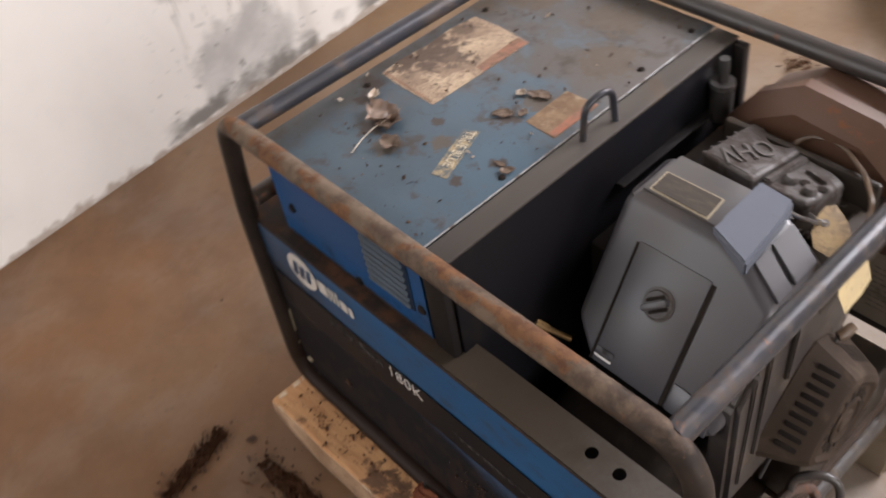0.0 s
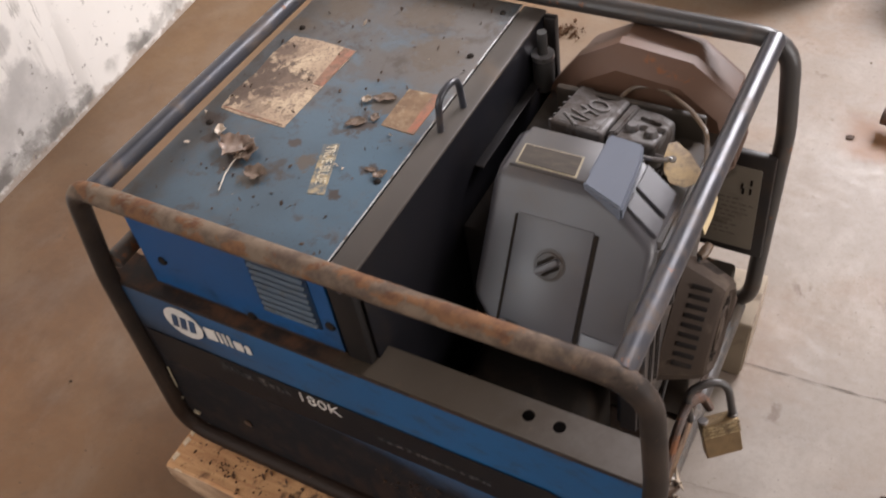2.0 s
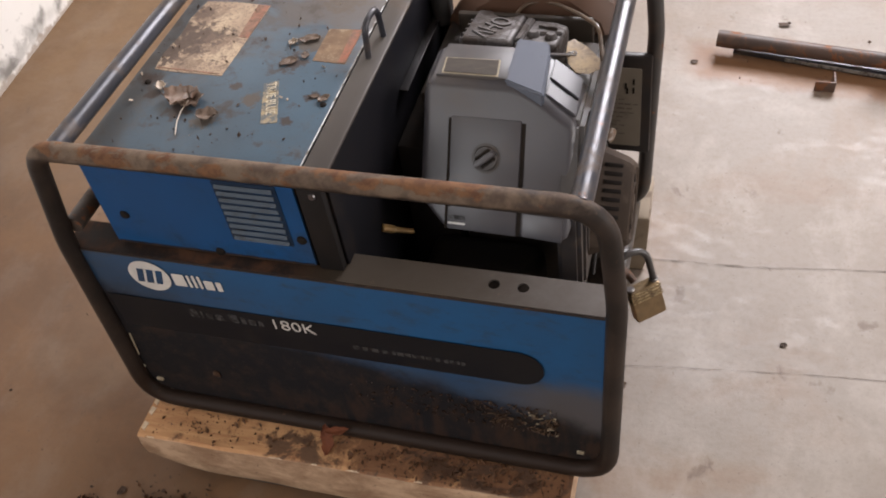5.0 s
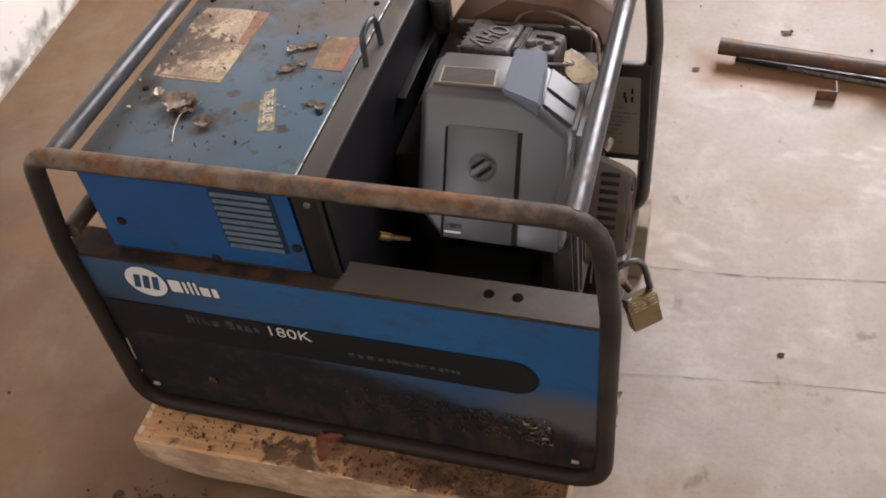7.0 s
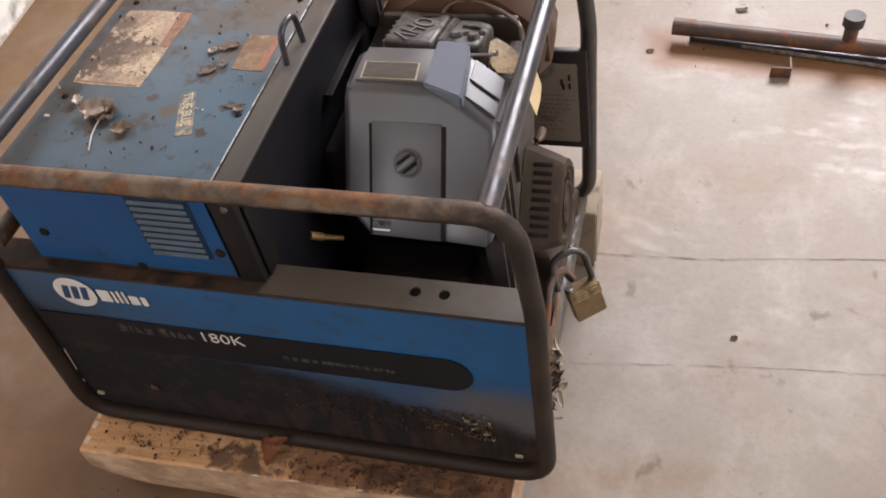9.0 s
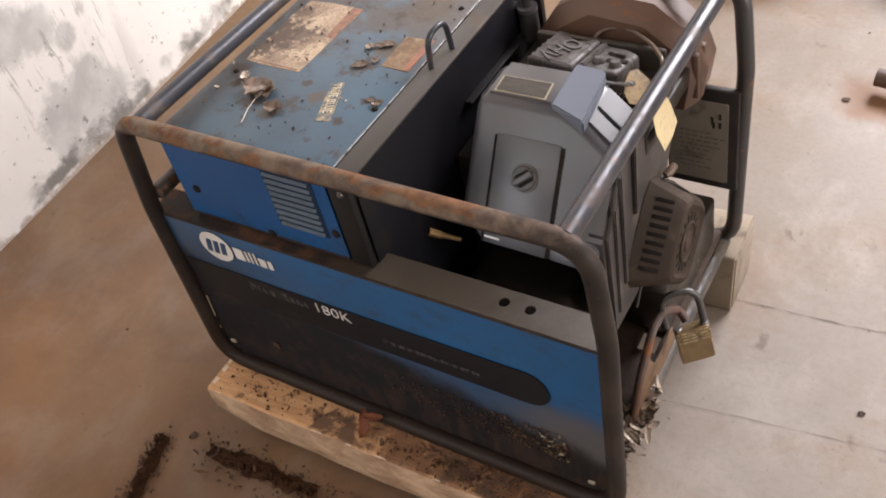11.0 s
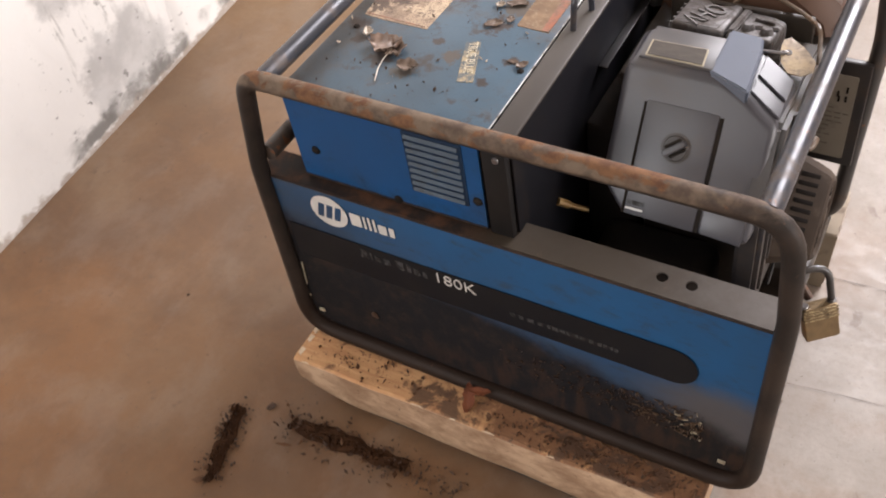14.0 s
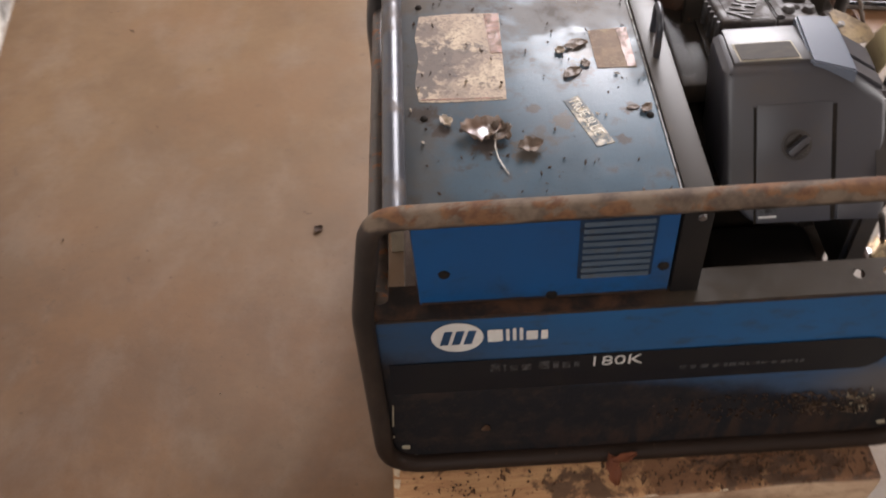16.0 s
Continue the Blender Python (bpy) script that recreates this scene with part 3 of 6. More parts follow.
def timber_wood(nt, b):
    v = coords(nt, (1.4, 11, 11))
    grain = noise_of(nt, v, 9, 6, 0.65, 0.8)
    c = mix(nt, ramp(nt, grain, 0.3, 0.7), (0.53, 0.305, 0.142), (0.40, 0.198, 0.088))
    p = coords(nt)
    sep = nt.nodes.new("ShaderNodeSeparateXYZ")
    nt.links.new(p, sep.inputs[0])
    pale = noise_of(nt, p, 11, 5, 0.6)
    c = mix(nt, ramp(nt, pale, 0.52, 0.68, 0, 0.6), c, (0.66, 0.42, 0.215))
    # rotted, bark-stained stretch and a trodden-in dirt smear on the top
    dirt = noise_of(nt, p, 24, 8, 0.7, 0.4)
    rot = calc(nt, "ADD", dirt, ramp(nt, sep.outputs[0], 0.22, 0.46, -0.05, 0.18))
    c = mix(nt, ramp(nt, rot, 0.47, 0.62, 0, 0.9), c, (0.165, 0.074, 0.033))
    patch = calc(nt, "ADD", noise_of(nt, coords(nt, (0.8, 1.3, 1), (2.2, 0.7, 0)), 15, 9, 0.68, 0.5), ramp(nt, sep.outputs[0], 0.10, 0.50, -0.02, 0.06))
    c = mix(nt, ramp(nt, calc(nt, "ADD", patch, calc(nt, "MULTIPLY", dirt, 0.25)), 0.665, 0.75, 0, 0.88), c, (0.078, 0.040, 0.022))
    c = mix(nt, ramp(nt, dirt, 0.60, 0.68), c, (0.06, 0.032, 0.018))
    # the sawn side, coloured paler and greyer than the top
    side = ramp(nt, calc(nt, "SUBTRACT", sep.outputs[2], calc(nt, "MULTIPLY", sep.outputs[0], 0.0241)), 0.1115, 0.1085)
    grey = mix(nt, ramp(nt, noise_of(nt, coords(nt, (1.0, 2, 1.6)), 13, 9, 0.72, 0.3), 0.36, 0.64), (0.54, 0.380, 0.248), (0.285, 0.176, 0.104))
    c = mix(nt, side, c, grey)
    fine = noise_of(nt, p, 130, 4, 0.7)
    c = mix(nt, ramp(nt, fine, 0.64, 0.72), c, (0.03, 0.02, 0.014))
    nt.links.new(c, b.inputs["Base Color"])
    b.inputs["Roughness"].default_value = 0.8
    bump(nt, b, calc(nt, "ADD", grain, calc(nt, "MULTIPLY", fine, 0.5)), 0.5, 0.003)


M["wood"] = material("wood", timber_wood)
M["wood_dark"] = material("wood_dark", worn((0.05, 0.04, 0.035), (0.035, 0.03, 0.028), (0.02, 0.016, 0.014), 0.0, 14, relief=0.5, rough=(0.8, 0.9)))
M["pale_wood"] = material("pale_wood", worn((0.62, 0.50, 0.36), (0.52, 0.40, 0.27), (0.2, 0.14, 0.09), 0.0, 40, relief=0.5, rough=(0.8, 0.9)))
M["wood_end"] = material("wood_end", worn((0.27, 0.215, 0.16), (0.20, 0.155, 0.115), (0.10, 0.075, 0.055), 0.0, 22, relief=0.6, rough=(0.8, 0.9)))
M["wood_grey"] = material("wood_grey", worn((0.30, 0.25, 0.185), (0.22, 0.175, 0.125), (0.12, 0.09, 0.065), 0.0, 14, relief=0.6, rough=(0.8, 0.9)))


# ---- mesh helpers ----
def finish(name, bm, mat, smooth=None):
    bmesh.ops.transform(bm, matrix=STANCE[0], verts=bm.verts)
    bmesh.ops.recalc_face_normals(bm, faces=bm.faces)
    me = bpy.data.meshes.new(name)
    bm.to_mesh(me)
    bm.free()
    me.materials.append(M[mat])
    if smooth is not None:
        me.shade_smooth()
        me.set_sharp_from_angle(angle=radians(smooth))
    return new(name, me)


def part(name, bm, mat, parent, label="", smooth=35):
    """One mesh object under a thing or a part; its points are given in world metres."""
    ob = finish(name, bm, mat, smooth)
    while parent.parent and parent.parent.parent:
        parent = parent.parent  # thing, part and sub-part, no deeper
    ob.parent = parent
    bpy.context.view_layer.update()
    ob.matrix_parent_inverse = parent.matrix_world.inverted()
    if label:
        ob["label"] = label
    return ob


def thing(name, place, label, category, group="", kind=""):
    ob = new(name)
    ob.location = place
    ob.empty_display_size = 0.05
    bpy.context.view_layer.update()
    return tagged(ob, label, category, group, kind)


def single(name, bm, mat, label, category, group="", kind="", smooth=35):
    """A thing that is one mesh."""
    return tagged(finish(name, bm, mat, smooth), label, category, group, kind)


def box(x0, x1, y0, y1, z0, z1, bevel=0.0, segs=2, bm=None):
    own = bmesh.new()
    bmesh.ops.create_cube(own, size=1)
    for v in own.verts:
        v.co = Vector((x0 + (v.co.x + 0.5) * (x1 - x0), y0 + (v.co.y + 0.5) * (y1 - y0), z0 + (v.co.z + 0.5) * (z1 - z0)))
    if bevel:
        bmesh.ops.bevel(own, geom=own.edges[:], offset=bevel, segments=segs, affect="EDGES", profile=0.5)
    return join(bm, own)


def join(bm, other):
    """Adds other to bm, or returns it alone."""
    if bm is None:
        return other
    me = bpy.data.meshes.new("tmp")
    other.to_mesh(me)
    other.free()
    bm.from_mesh(me)
    bpy.data.meshes.remove(me)
    return bm


def moved(bm, m):
    bmesh.ops.transform(bm, matrix=m, verts=bm.verts)
    return bm


def filleted(points, radii, steps=6):
    """A polyline with its inner corners rounded."""
    pts = [Vector(p) for p in points]
    out = [pts[0]]
    for k in range(1, len(pts) - 1):
        p, a, b, r = pts[k], pts[k - 1] - pts[k], pts[k + 1] - pts[k], radii[k - 1]
        la, lb = a.length, b.length
        a, b = a / la, b / lb
        ang = a.angle(b)
        d = min(r / math.tan(ang / 2) if ang < 3.1 else 0.0, la * 0.49, lb * 0.49)
        s, e = p + a * d, p + b * d
        for n in range(steps + 1):
            u = n / steps
            out.append(s * (1 - u) ** 2 + p * 2 * u * (1 - u) + e * u * u)
    out.append(pts[-1])
    clean = [out[0]]
    for p in out[1:]:
        if (p - clean[-1]).length > 1e-5:
            clean.append(p)
    return clean


def tube(points, r, n=14, closed=False, bm=None, radii=None):
    """A round bar swept along points."""
    bm = bm or bmesh.new()
    pts = [Vector(p) for p in points]
    count = len(pts)
    rings, side = [], None
    for k, p in enumerate(pts):
        before = pts[k - 1] if k or closed else p
        after = pts[(k + 1) % count] if k < count - 1 or closed else p
        t = (after - before).normalized()
        if side is None:
            side = t.orthogonal().normalized()
        side = (side - t * side.dot(t)).normalized()
        up = t.cross(side)
        rr = radii[k] if radii else r
        rings.append([bm.verts.new(p + (side * math.cos(a) + up * math.sin(a)) * rr) for a in (2 * math.pi * i / n for i in range(n))])
    for k in range(count if closed else count - 1):
        a, b = rings[k], rings[(k + 1) % count]
        shift = 0
        if closed and k == count - 1:
            shift = min(range(n), key=lambda s: (a[0].co - b[s].co).length)
        for i in range(n):
            bm.faces.new((a[i], a[(i + 1) % n], b[(i + 1 + shift) % n], b[(i + shift) % n]))
    if not closed:
        bm.faces.new(rings[0][::-1])
        bm.faces.new(rings[-1])
    return bm


def prism(outline, depth, bevel=0.0, segs=2, bm=None):
    """An outline in (x, y) drawn up by depth in z."""
    own = bmesh.new()
    low = [own.verts.new((x, y, 0)) for x, y in outline]
    f = own.faces.new(low)
    top = bmesh.ops.extrude_face_region(own, geom=[f])
    bmesh.ops.translate(own, vec=(0, 0, depth), verts=[v for v in top["geom"] if isinstance(v, bmesh.types.BMVert)])
    bmesh.ops.recalc_face_normals(own, faces=own.faces)
    if bevel:
        bmesh.ops.bevel(own, geom=own.edges[:], offset=bevel, segments=segs, affect="EDGES", profile=0.5)
    return join(bm, own)


def pierced(outline, holes, depth):
    """A flat sheet with holes, drawn up by depth."""
    bm = bmesh.new()
    for loop in (outline, *holes):
        vs = [bm.verts.new((x, y, 0)) for x, y in loop]
        for a, b in zip(vs, vs[1:] + vs[:1]):
            bm.edges.new((a, b))
    bmesh.ops.triangle_fill(bm, use_beauty=True, use_dissolve=False, edges=bm.edges[:])
    got = bmesh.ops.extrude_face_region(bm, geom=bm.faces[:])
    bmesh.ops.translate(bm, vec=(0, 0, depth), verts=[v for v in got["geom"] if isinstance(v, bmesh.types.BMVert)])
    return bm


def lathe(profile, n=32):
    """Radius and height pairs turned about z."""
    bm = bmesh.new()
    rings = []
    for r, z in profile:
        if r < 1e-6:
            rings.append([bm.verts.new((0, 0, z))])
        else:
            rings.append([bm.verts.new((r * math.cos(2 * math.pi * i / n), r * math.sin(2 * math.pi * i / n), z)) for i in range(n)])
    for a, b in zip(rings, rings[1:]):
        for i in range(n):
            j = (i + 1) % n
            if len(a) == 1 and len(b) == 1:
                continue
            if len(a) == 1:
                bm.faces.new((a[0], b[i], b[j]))
            elif len(b) == 1:
                bm.faces.new((a[i], a[j], b[0]))
            else:
                bm.faces.new((a[i], a[j], b[j], b[i]))
    return bm


def roundrect(x0, x1, y0, y1, r, n=5, skip=()):
    """A rectangle's outline with rounded corners; skip: corners left square (0 low-left, going round)."""
    out = []
    for k, (cx, cy, a0) in enumerate(((x0 + r, y0 + r, 180), (x1 - r, y0 + r, 270), (x1 - r, y1 - r, 0), (x0 + r, y1 - r, 90))):
        if k in skip:
            out.append(((x0, y0), (x1, y0), (x1, y1), (x0, y1))[k])
            continue
        for i in range(n + 1):
            a = radians(a0 + 90 * i / n)
            out.append((cx + r * math.cos(a), cy + r * math.sin(a)))
    return out


def slab(points, thick, bevel=0.0015):
    """A thick plate through four or more places in one plane."""
    bm = bmesh.new()
    ps = [Vector(p) for p in points]
    nrm = (ps[1] - ps[0]).cross(ps[2] - ps[0]).normalized()
    up = [bm.verts.new(p) for p in ps]
    dn = [bm.verts.new(p - nrm * thick) for p in ps]
    n = len(ps)
    for i in range(n):
        bm.faces.new((up[i], up[(i + 1) % n], dn[(i + 1) % n], dn[i]))
    bm.faces.new(up)
    bm.faces.new(dn[::-1])
    bmesh.ops.recalc_face_normals(bm, faces=bm.faces)
    if bevel:
        bmesh.ops.bevel(bm, geom=bm.edges[:], offset=bevel, segments=2, affect="EDGES")
    return bm


# frames that lay flat drawings on the machine: drawing x, y, z to world
FRONT = Matrix(((1, 0, 0, 0), (0, 0, -1, 0), (0, 1, 0, 0), (0, 0, 0, 1)))  # x, z on a face that looks to -y


def on_front(y):
    return Matrix.Translation((0, y, 0)) @ FRONT


# ---- the room ----
# floor: gently uneven slab
bm = bmesh.new()
NX, NY = 60, 70
grid = [[bm.verts.new((-1.5 + 5.3 * i / NX, -3.3 + 7.2 * j / NY, 0)) for i in range(NX + 1)] for j in range(NY + 1)]
for j in range(NY):
    for i in range(NX):
        bm.faces.new((grid[j][i], grid[j][i + 1], grid[j + 1][i + 1], grid[j + 1][i]))
for v in bm.verts:
    v.co.z = 0.0012 * noise.noise(v.co * 2.3)
floor = single("floor", bm, "concrete", "worn grey-brown concrete floor with stains and cracks", "floor", kind="structure", smooth=60)
M["crack"] = material("crack", worn((0.06, 0.048, 0.04), (0.08, 0.062, 0.05), (0.04, 0.03, 0.025), 0.0, 30, rough=(0.9, 0.95)))


def crack(points, width, seed):
    """A thin uneven seam lying in the floor."""
    rng = random.Random(seed)
    bm = bmesh.new()
    rows = []
    pts = [Vector((*p, 0.0)) for p in points]
    for a, b in zip(pts, pts[1:]):
        steps = max(2, int((b - a).length / 0.02))
        for k in range(steps):
            p = a.lerp(b, k / steps)
            side = (b - a).normalized().cross(Vector((0, 0, 1)))
            off = rng.uniform(-1, 1) * 0.0010
            w = width * rng.uniform(0.1, 1.3)
            rows.append((p + side * (off - w), p + side * (off + w)))
    vs = [(bm.verts.new((a.x, a.y, 0.0015)), bm.verts.new((b.x, b.y, 0.0015))) for a, b in rows]
    for (a, b), (c, d) in zip(vs, vs[1:]):
        bm.faces.new((a, b, d, c))
    ob = part("crack", bm, "crack", floor, smooth=None)
    return ob


crack([(0.715, 0.505), (0.905, 0.513), (1.19, 0.548), (1.9, 0.60)], 0.0008, 1)
crack([(0.68, 0.262), (0.80, 0.277), (1.05, 0.303), (1.4, 0.32)], 0.0004, 2)

# plastered wall beside the machine, turned a little against it
wall = box(-0.2, 0.0, -1.22, 4.2, -0.02, 4.0)
# unseen opening added behind for the west fill lamp
box(-0.2, 0.0, -3.4, -2.66, -0.02, 4.0, bm=wall)
box(-0.2, 0.0, -2.66, -1.22, -0.02, 0.75, bm=wall)
box(-0.2, 0.0, -2.66, -1.22, 2.29, 4.0, bm=wall)
moved(wall, Matrix.Translation((wall_x(0), 0, 0)) @ pose(0, 0, 0, 0, 0, WALL_TURN))
single("wall_west", wall, "plaster", "white plastered wall with grey damp stains near the floor", "wall", kind="structure", smooth=None)
bm = box(-1.5, 0.5, 3.5, 3.7, 0, 4.0)
box(2.5, 3.8, 3.5, 3.7, 0, 4.0, bm=bm)
box(0.5, 2.5, 3.5, 3.7, 0, 1.75, bm=bm)
box(0.5, 2.5, 3.5, 3.7, 3.45, 4.0, bm=bm)
single("wall_north", bm, "bare_wall", "plain bare wall with a high opening", "wall", kind="structure", smooth=None)
bm = box(3.6, 3.8, -3.3, -0.9, 0, 4.0)
box(3.6, 3.8, 1.3, 3.5, 0, 4.0, bm=bm)
box(3.6, 3.8, -0.9, 1.3, 2.9, 4.0, bm=bm)
single("wall_east", bm, "bare_wall", "plain bare wall with a doorway", "wall", kind="structure", smooth=None)
bm = box(-0.9, -0.42, -3.0, -2.8, 0, 4.0)
box(0.62, 3.6, -3.0, -2.8, 0, 4.0, bm=bm)
box(-0.42, 0.62, -3.0, -2.8, 0, 2.60, bm=bm)
box(-0.42, 0.62, -3.0, -2.8, 3.50, 4.0, bm=bm)
single("wall_south", bm, "bare_wall", "plain bare wall with a high opening added for the rear fill lamp", "wall", kind="structure", smooth=None)
single("ceiling", box(-1.5, 3.8, -3.3, 3.7, 4.0, 4.15), "ceiling_paint", "plain dark ceiling", "ceiling", kind="structure", smooth=None)

# ---- timbers under the machine ----
def timber(x0, x1, y0, y1, z1, mat, seed, nose=0.0):
    """A sawn beam along x with worn edges; nose: how far its left end is cut back below."""
    n = 48
    prof = roundrect(y0, y1, 0.0, z1, 0.006, 3)
    if nose:
        prof = [(y0 + 0.020, 0.018), (y1, 0.018), (y1, z1 * 0.5), (y1, z1 - 0.006), (y1 - 0.006, z1), (y0 + 0.03, z1), (y0 + 0.004, z1), (y0, z1 - 0.004), (y0 - 0.001, 0.105), (y0 + 0.0005, 0.070), (y0 + 0.002, 0.040), (y0 + 0.007, 0.025)]
    bm = bmesh.new()
    rings = []
    for k in range(n + 1):
        x = x0 + (x1 - x0) * k / n
        ring = []
        for y, z in prof:
            w = noise.noise(Vector((x * 14, y * 20 + seed, z * 20))) * 0.0035
            p = Vector((x, y + w * (1 if y > (y0 + y1) / 2 else -1) * 0.6, z + (w * 0.6 if z > z1 * 0.5 else 0)))
            if nose and z < z1 * 0.66:
                p.z += max(0.0, 1 - (x - x0) / nose) ** 1.7 * (z1 * 0.66 - z) * 0.68
            p.z *= timber_top(x) / z1
            ring.append(bm.verts.new(p))
        rings.append(ring)
    for a, b in zip(rings, rings[1:]):
        for i in range(len(prof)):
            j = (i + 1) % len(prof)
            bm.faces.new((a[i], a[j], b[j], b[i]))
    bm.faces.new(rings[0][::-1])
    bm.faces.new(rings[-1])
    return bm


beam = thing("timber", (0.34, 0.0, 0.0), "rough tan timber beam with dark dirt on top", "timber", group="timbers under the machine")
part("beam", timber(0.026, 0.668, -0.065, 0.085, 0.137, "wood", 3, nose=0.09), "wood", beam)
# dark strip that paints the shade under the rounded lower edge
part("shaded_foot", box(0.088, 0.664, -0.050, 0.080, 0.0, 0.0155, 0.003), "wood_dark", beam, "dark set-back foot standing for the shade under the beam")
rng = random.Random(17)
for k in range(5):
    x = 0.035 + 0.44 * rng.random() ** 1.2
    l, t = rng.uniform(0.008, 0.026), timber_top(x)
    part("splinter", slab([(x, -0.0660, t - 0.0008), (x + l, -0.0657, t), (x + l * 0.8, -0.0640, t + 0.001), (x + l * 0.15, -0.0644, t + 0.0006)], 0.0015, 0.0003), "pale_wood", beam, "pale split edge of the timber")
for y in (-0.052, -0.026, -0.008):
    t = timber_top(0.03)
    part("splinter", slab([(0.0265, y, t + 0.0002), (0.034, y - 0.004, t + 0.0012), (0.036, y + 0.010, t + 0.0014), (0.027, y + 0.012, t + 0.0006)], 0.003, 0.0004), "pale_wood", beam)
back = thing("timber", (0.36, 0.52, 0.0), "weathered grey-brown timber beam", "timber", group="timbers under the machine")
part("beam", timber(0.03, 0.722, 0.476, 0.586, 0.137, "wood_grey", 8), "wood_grey", back)
part("end_grain", box(0.7215, 0.7245, 0.482, 0.580, 0.006, 0.124, 0.001), "wood_end", back, "paler sawn end")

# ---- the welding generator ----
welder = thing("welder_generator", (0.36, 0.24, 0.137), "blue and black engine-driven welding generator in a rusty tube frame", "generator")
R = 0.0116
ZB = 0.137 + R
STANCE[0] = RACKED

# tube frame
front = filleted([(0.36, 0.0, 0.616), (0.054, 0.0, 0.616), (0.028, -0.002, 0.47), (0.018, -0.006, ZB), (0.36, -0.006, ZB), (0.694, -0.006, ZB), (0.701, -0.003, 0.48), (0.690, 0.0, 0.616), (0.36, 0.0, 0.616)],
                 [0.035, 0.25, 0.05, 0.0, 0.05, 0.3, 0.05])
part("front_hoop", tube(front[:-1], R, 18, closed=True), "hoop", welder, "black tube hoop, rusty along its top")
rear = filleted([(0.36, 0.48, 0.606), (0.062, 0.48, 0.606), (0.040, 0.48, 0.47), (0.03, 0.482, ZB), (0.36, 0.482, ZB), (0.682, 0.482, ZB), (0.692, 0.48, 0.48), (0.682, 0.48, 0.606), (0.36, 0.48, 0.606)],
                [0.035, 0.25, 0.05, 0.0, 0.05, 0.3, 0.045])
part("rear_hoop", tube(rear[:-1], R, 16, closed=True), "tube_dark", welder, "black tube hoop")
for name, x in (("side_rail", 0.077), ("side_rail", 0.664)):
    part(name, tube([(x, 0.004, 0.613), (x, 0.24, 0.610), (x, 0.476, 0.606)], R, 16), "tube", welder, "worn gunmetal side tube")
for x in (0.055, 0.664):
    part("skid_tube", tube([(x, -0.004, ZB), (x + 0.004, 0.478, ZB)], R, 14), "tube_crusted", welder, "bottom tube crusted with dirt")
part("side_bar", tube([(0.046, 0.004, 0.492), (0.052, 0.476, 0.492)], R, 14), "tube_rusty", welder, "rusty brown side tube")

# front panel with its folded ledge
bm = bmesh.new()
prof = [(0.022, 0.150), (0.004, 0.150), (0.0, 0.154), (0.0, 0.449), (0.0025, 0.4535), (0.0045, 0.4535), (0.0045, 0.450), (0.002, 0.448), (0.002, 0.155), (0.005, 0.152), (0.022, 0.152)]
ends = []
for k in range(23):
    x = 0.018 + 0.672 * k / 22
    ends.append([bm.verts.new((x, y + 0.0012 * noise.noise(Vector((x * 6, z * 7, 0))), z)) for y, z in prof])
for a, b in zip(ends, ends[1:]):
    for i in range(len(prof)):
        j = (i + 1) % len(prof)
        bm.faces.new((a[i], a[j], b[j], b[i]))
bm.faces.new(ends[0][::-1])
bm.faces.new(ends[-1])
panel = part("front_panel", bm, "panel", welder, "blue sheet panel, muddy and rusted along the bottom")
bm = pierced(roundrect(0.019, 0.689, 0.0012, 0.0445, 0.003), [[(cx + 0.0066 * math.cos(2 * math.pi * k / 20), 0.026 + 0.0066 * math.sin(2 * math.pi * k / 20)) for k in range(20)] for cx in (0.561, 0.594)], 0.0018)
part("edge_rust", tube([(0.021, 0.0004, 0.4533), (0.2, 0.0002, 0.4532), (0.45, 0.0004, 0.4533), (0.688, 0.0003, 0.4533)], 0.0016, 8), "edge_rust", panel, "dark rusted fold of the panel")
ledge = part("ledge", moved(bm, Matrix.Translation((0, 0, 0.4540))), "ledge", welder, "dusty grey ledge with two holes")
part("ledge_lip", box(0.40, 0.689, 0.0435, 0.0455, 0.4400, 0.4535, 0.0005), "near_black", ledge)
part("base_rail", box(0.05, 0.67, 0.003, 0.028, 0.1372, 0.1515, 0.002), "black_paint", welder, "black base rail")
# painted band and lettering, each a thin sheet
band = part("band", moved(prism(roundrect(0.045, 0.617, 0.312, 0.374, 0.0305, 8, skip=(0, 3)), 0.0006), on_front(-0.0014)), "black_band", panel, "black painted band with a rounded end")
oval = [(0.1250 + 0.0285 * math.cos(2 * math.pi * k / 32), 0.4212 + 0.0265 * math.sin(2 * math.pi * k / 32)) for k in range(32)]
emblem = part("emblem", moved(prism(oval, 0.0006), on_front(-0.0014)), "white", panel, "white oval emblem with three slanted blue bars")
for k in range(3):
    x = 0.1050 + 0.0130 * k
    o = [(x, 0.4090), (x + 0.0090, 0.4090), (x + 0.0155, 0.4335), (x + 0.0065, 0.4335)]
    part("emblem_bar", moved(prism(o, 0.0005), on_front(-0.0021)), "panel", emblem)
x = 0.1580
for w, h in ((0.0165, 0.0215), (0.0038, 0.0215), (0.0038, 0.0225), (0.0038, 0.0225), (0.0125, 0.0160), (0.0075, 0.0160)):
    part("lettering_bar", moved(prism(roundrect(x, x + w, 0.4100, 0.4100 + h, 0.0012, 2), 0.0005), on_front(-0.0014)), "white", panel)
    x += w + 0.0036
x = 0.159
for w, h in ((0.011, 0.016), (0.003, 0.016), (0.009, 0.011), (0.010, 0.011), (0.0, 0.0), (0.012, 0.016), (0.006, 0.014), (0.009, 0.011), (0.006, 0.011)):
    if w:
        part("lettering_bar", moved(prism(roundrect(x, x + w, 0.3505, 0.3505 + h, 0.001, 2), 0.0004), on_front(-0.0021)), "faded", band)
    x += w + 0.0045


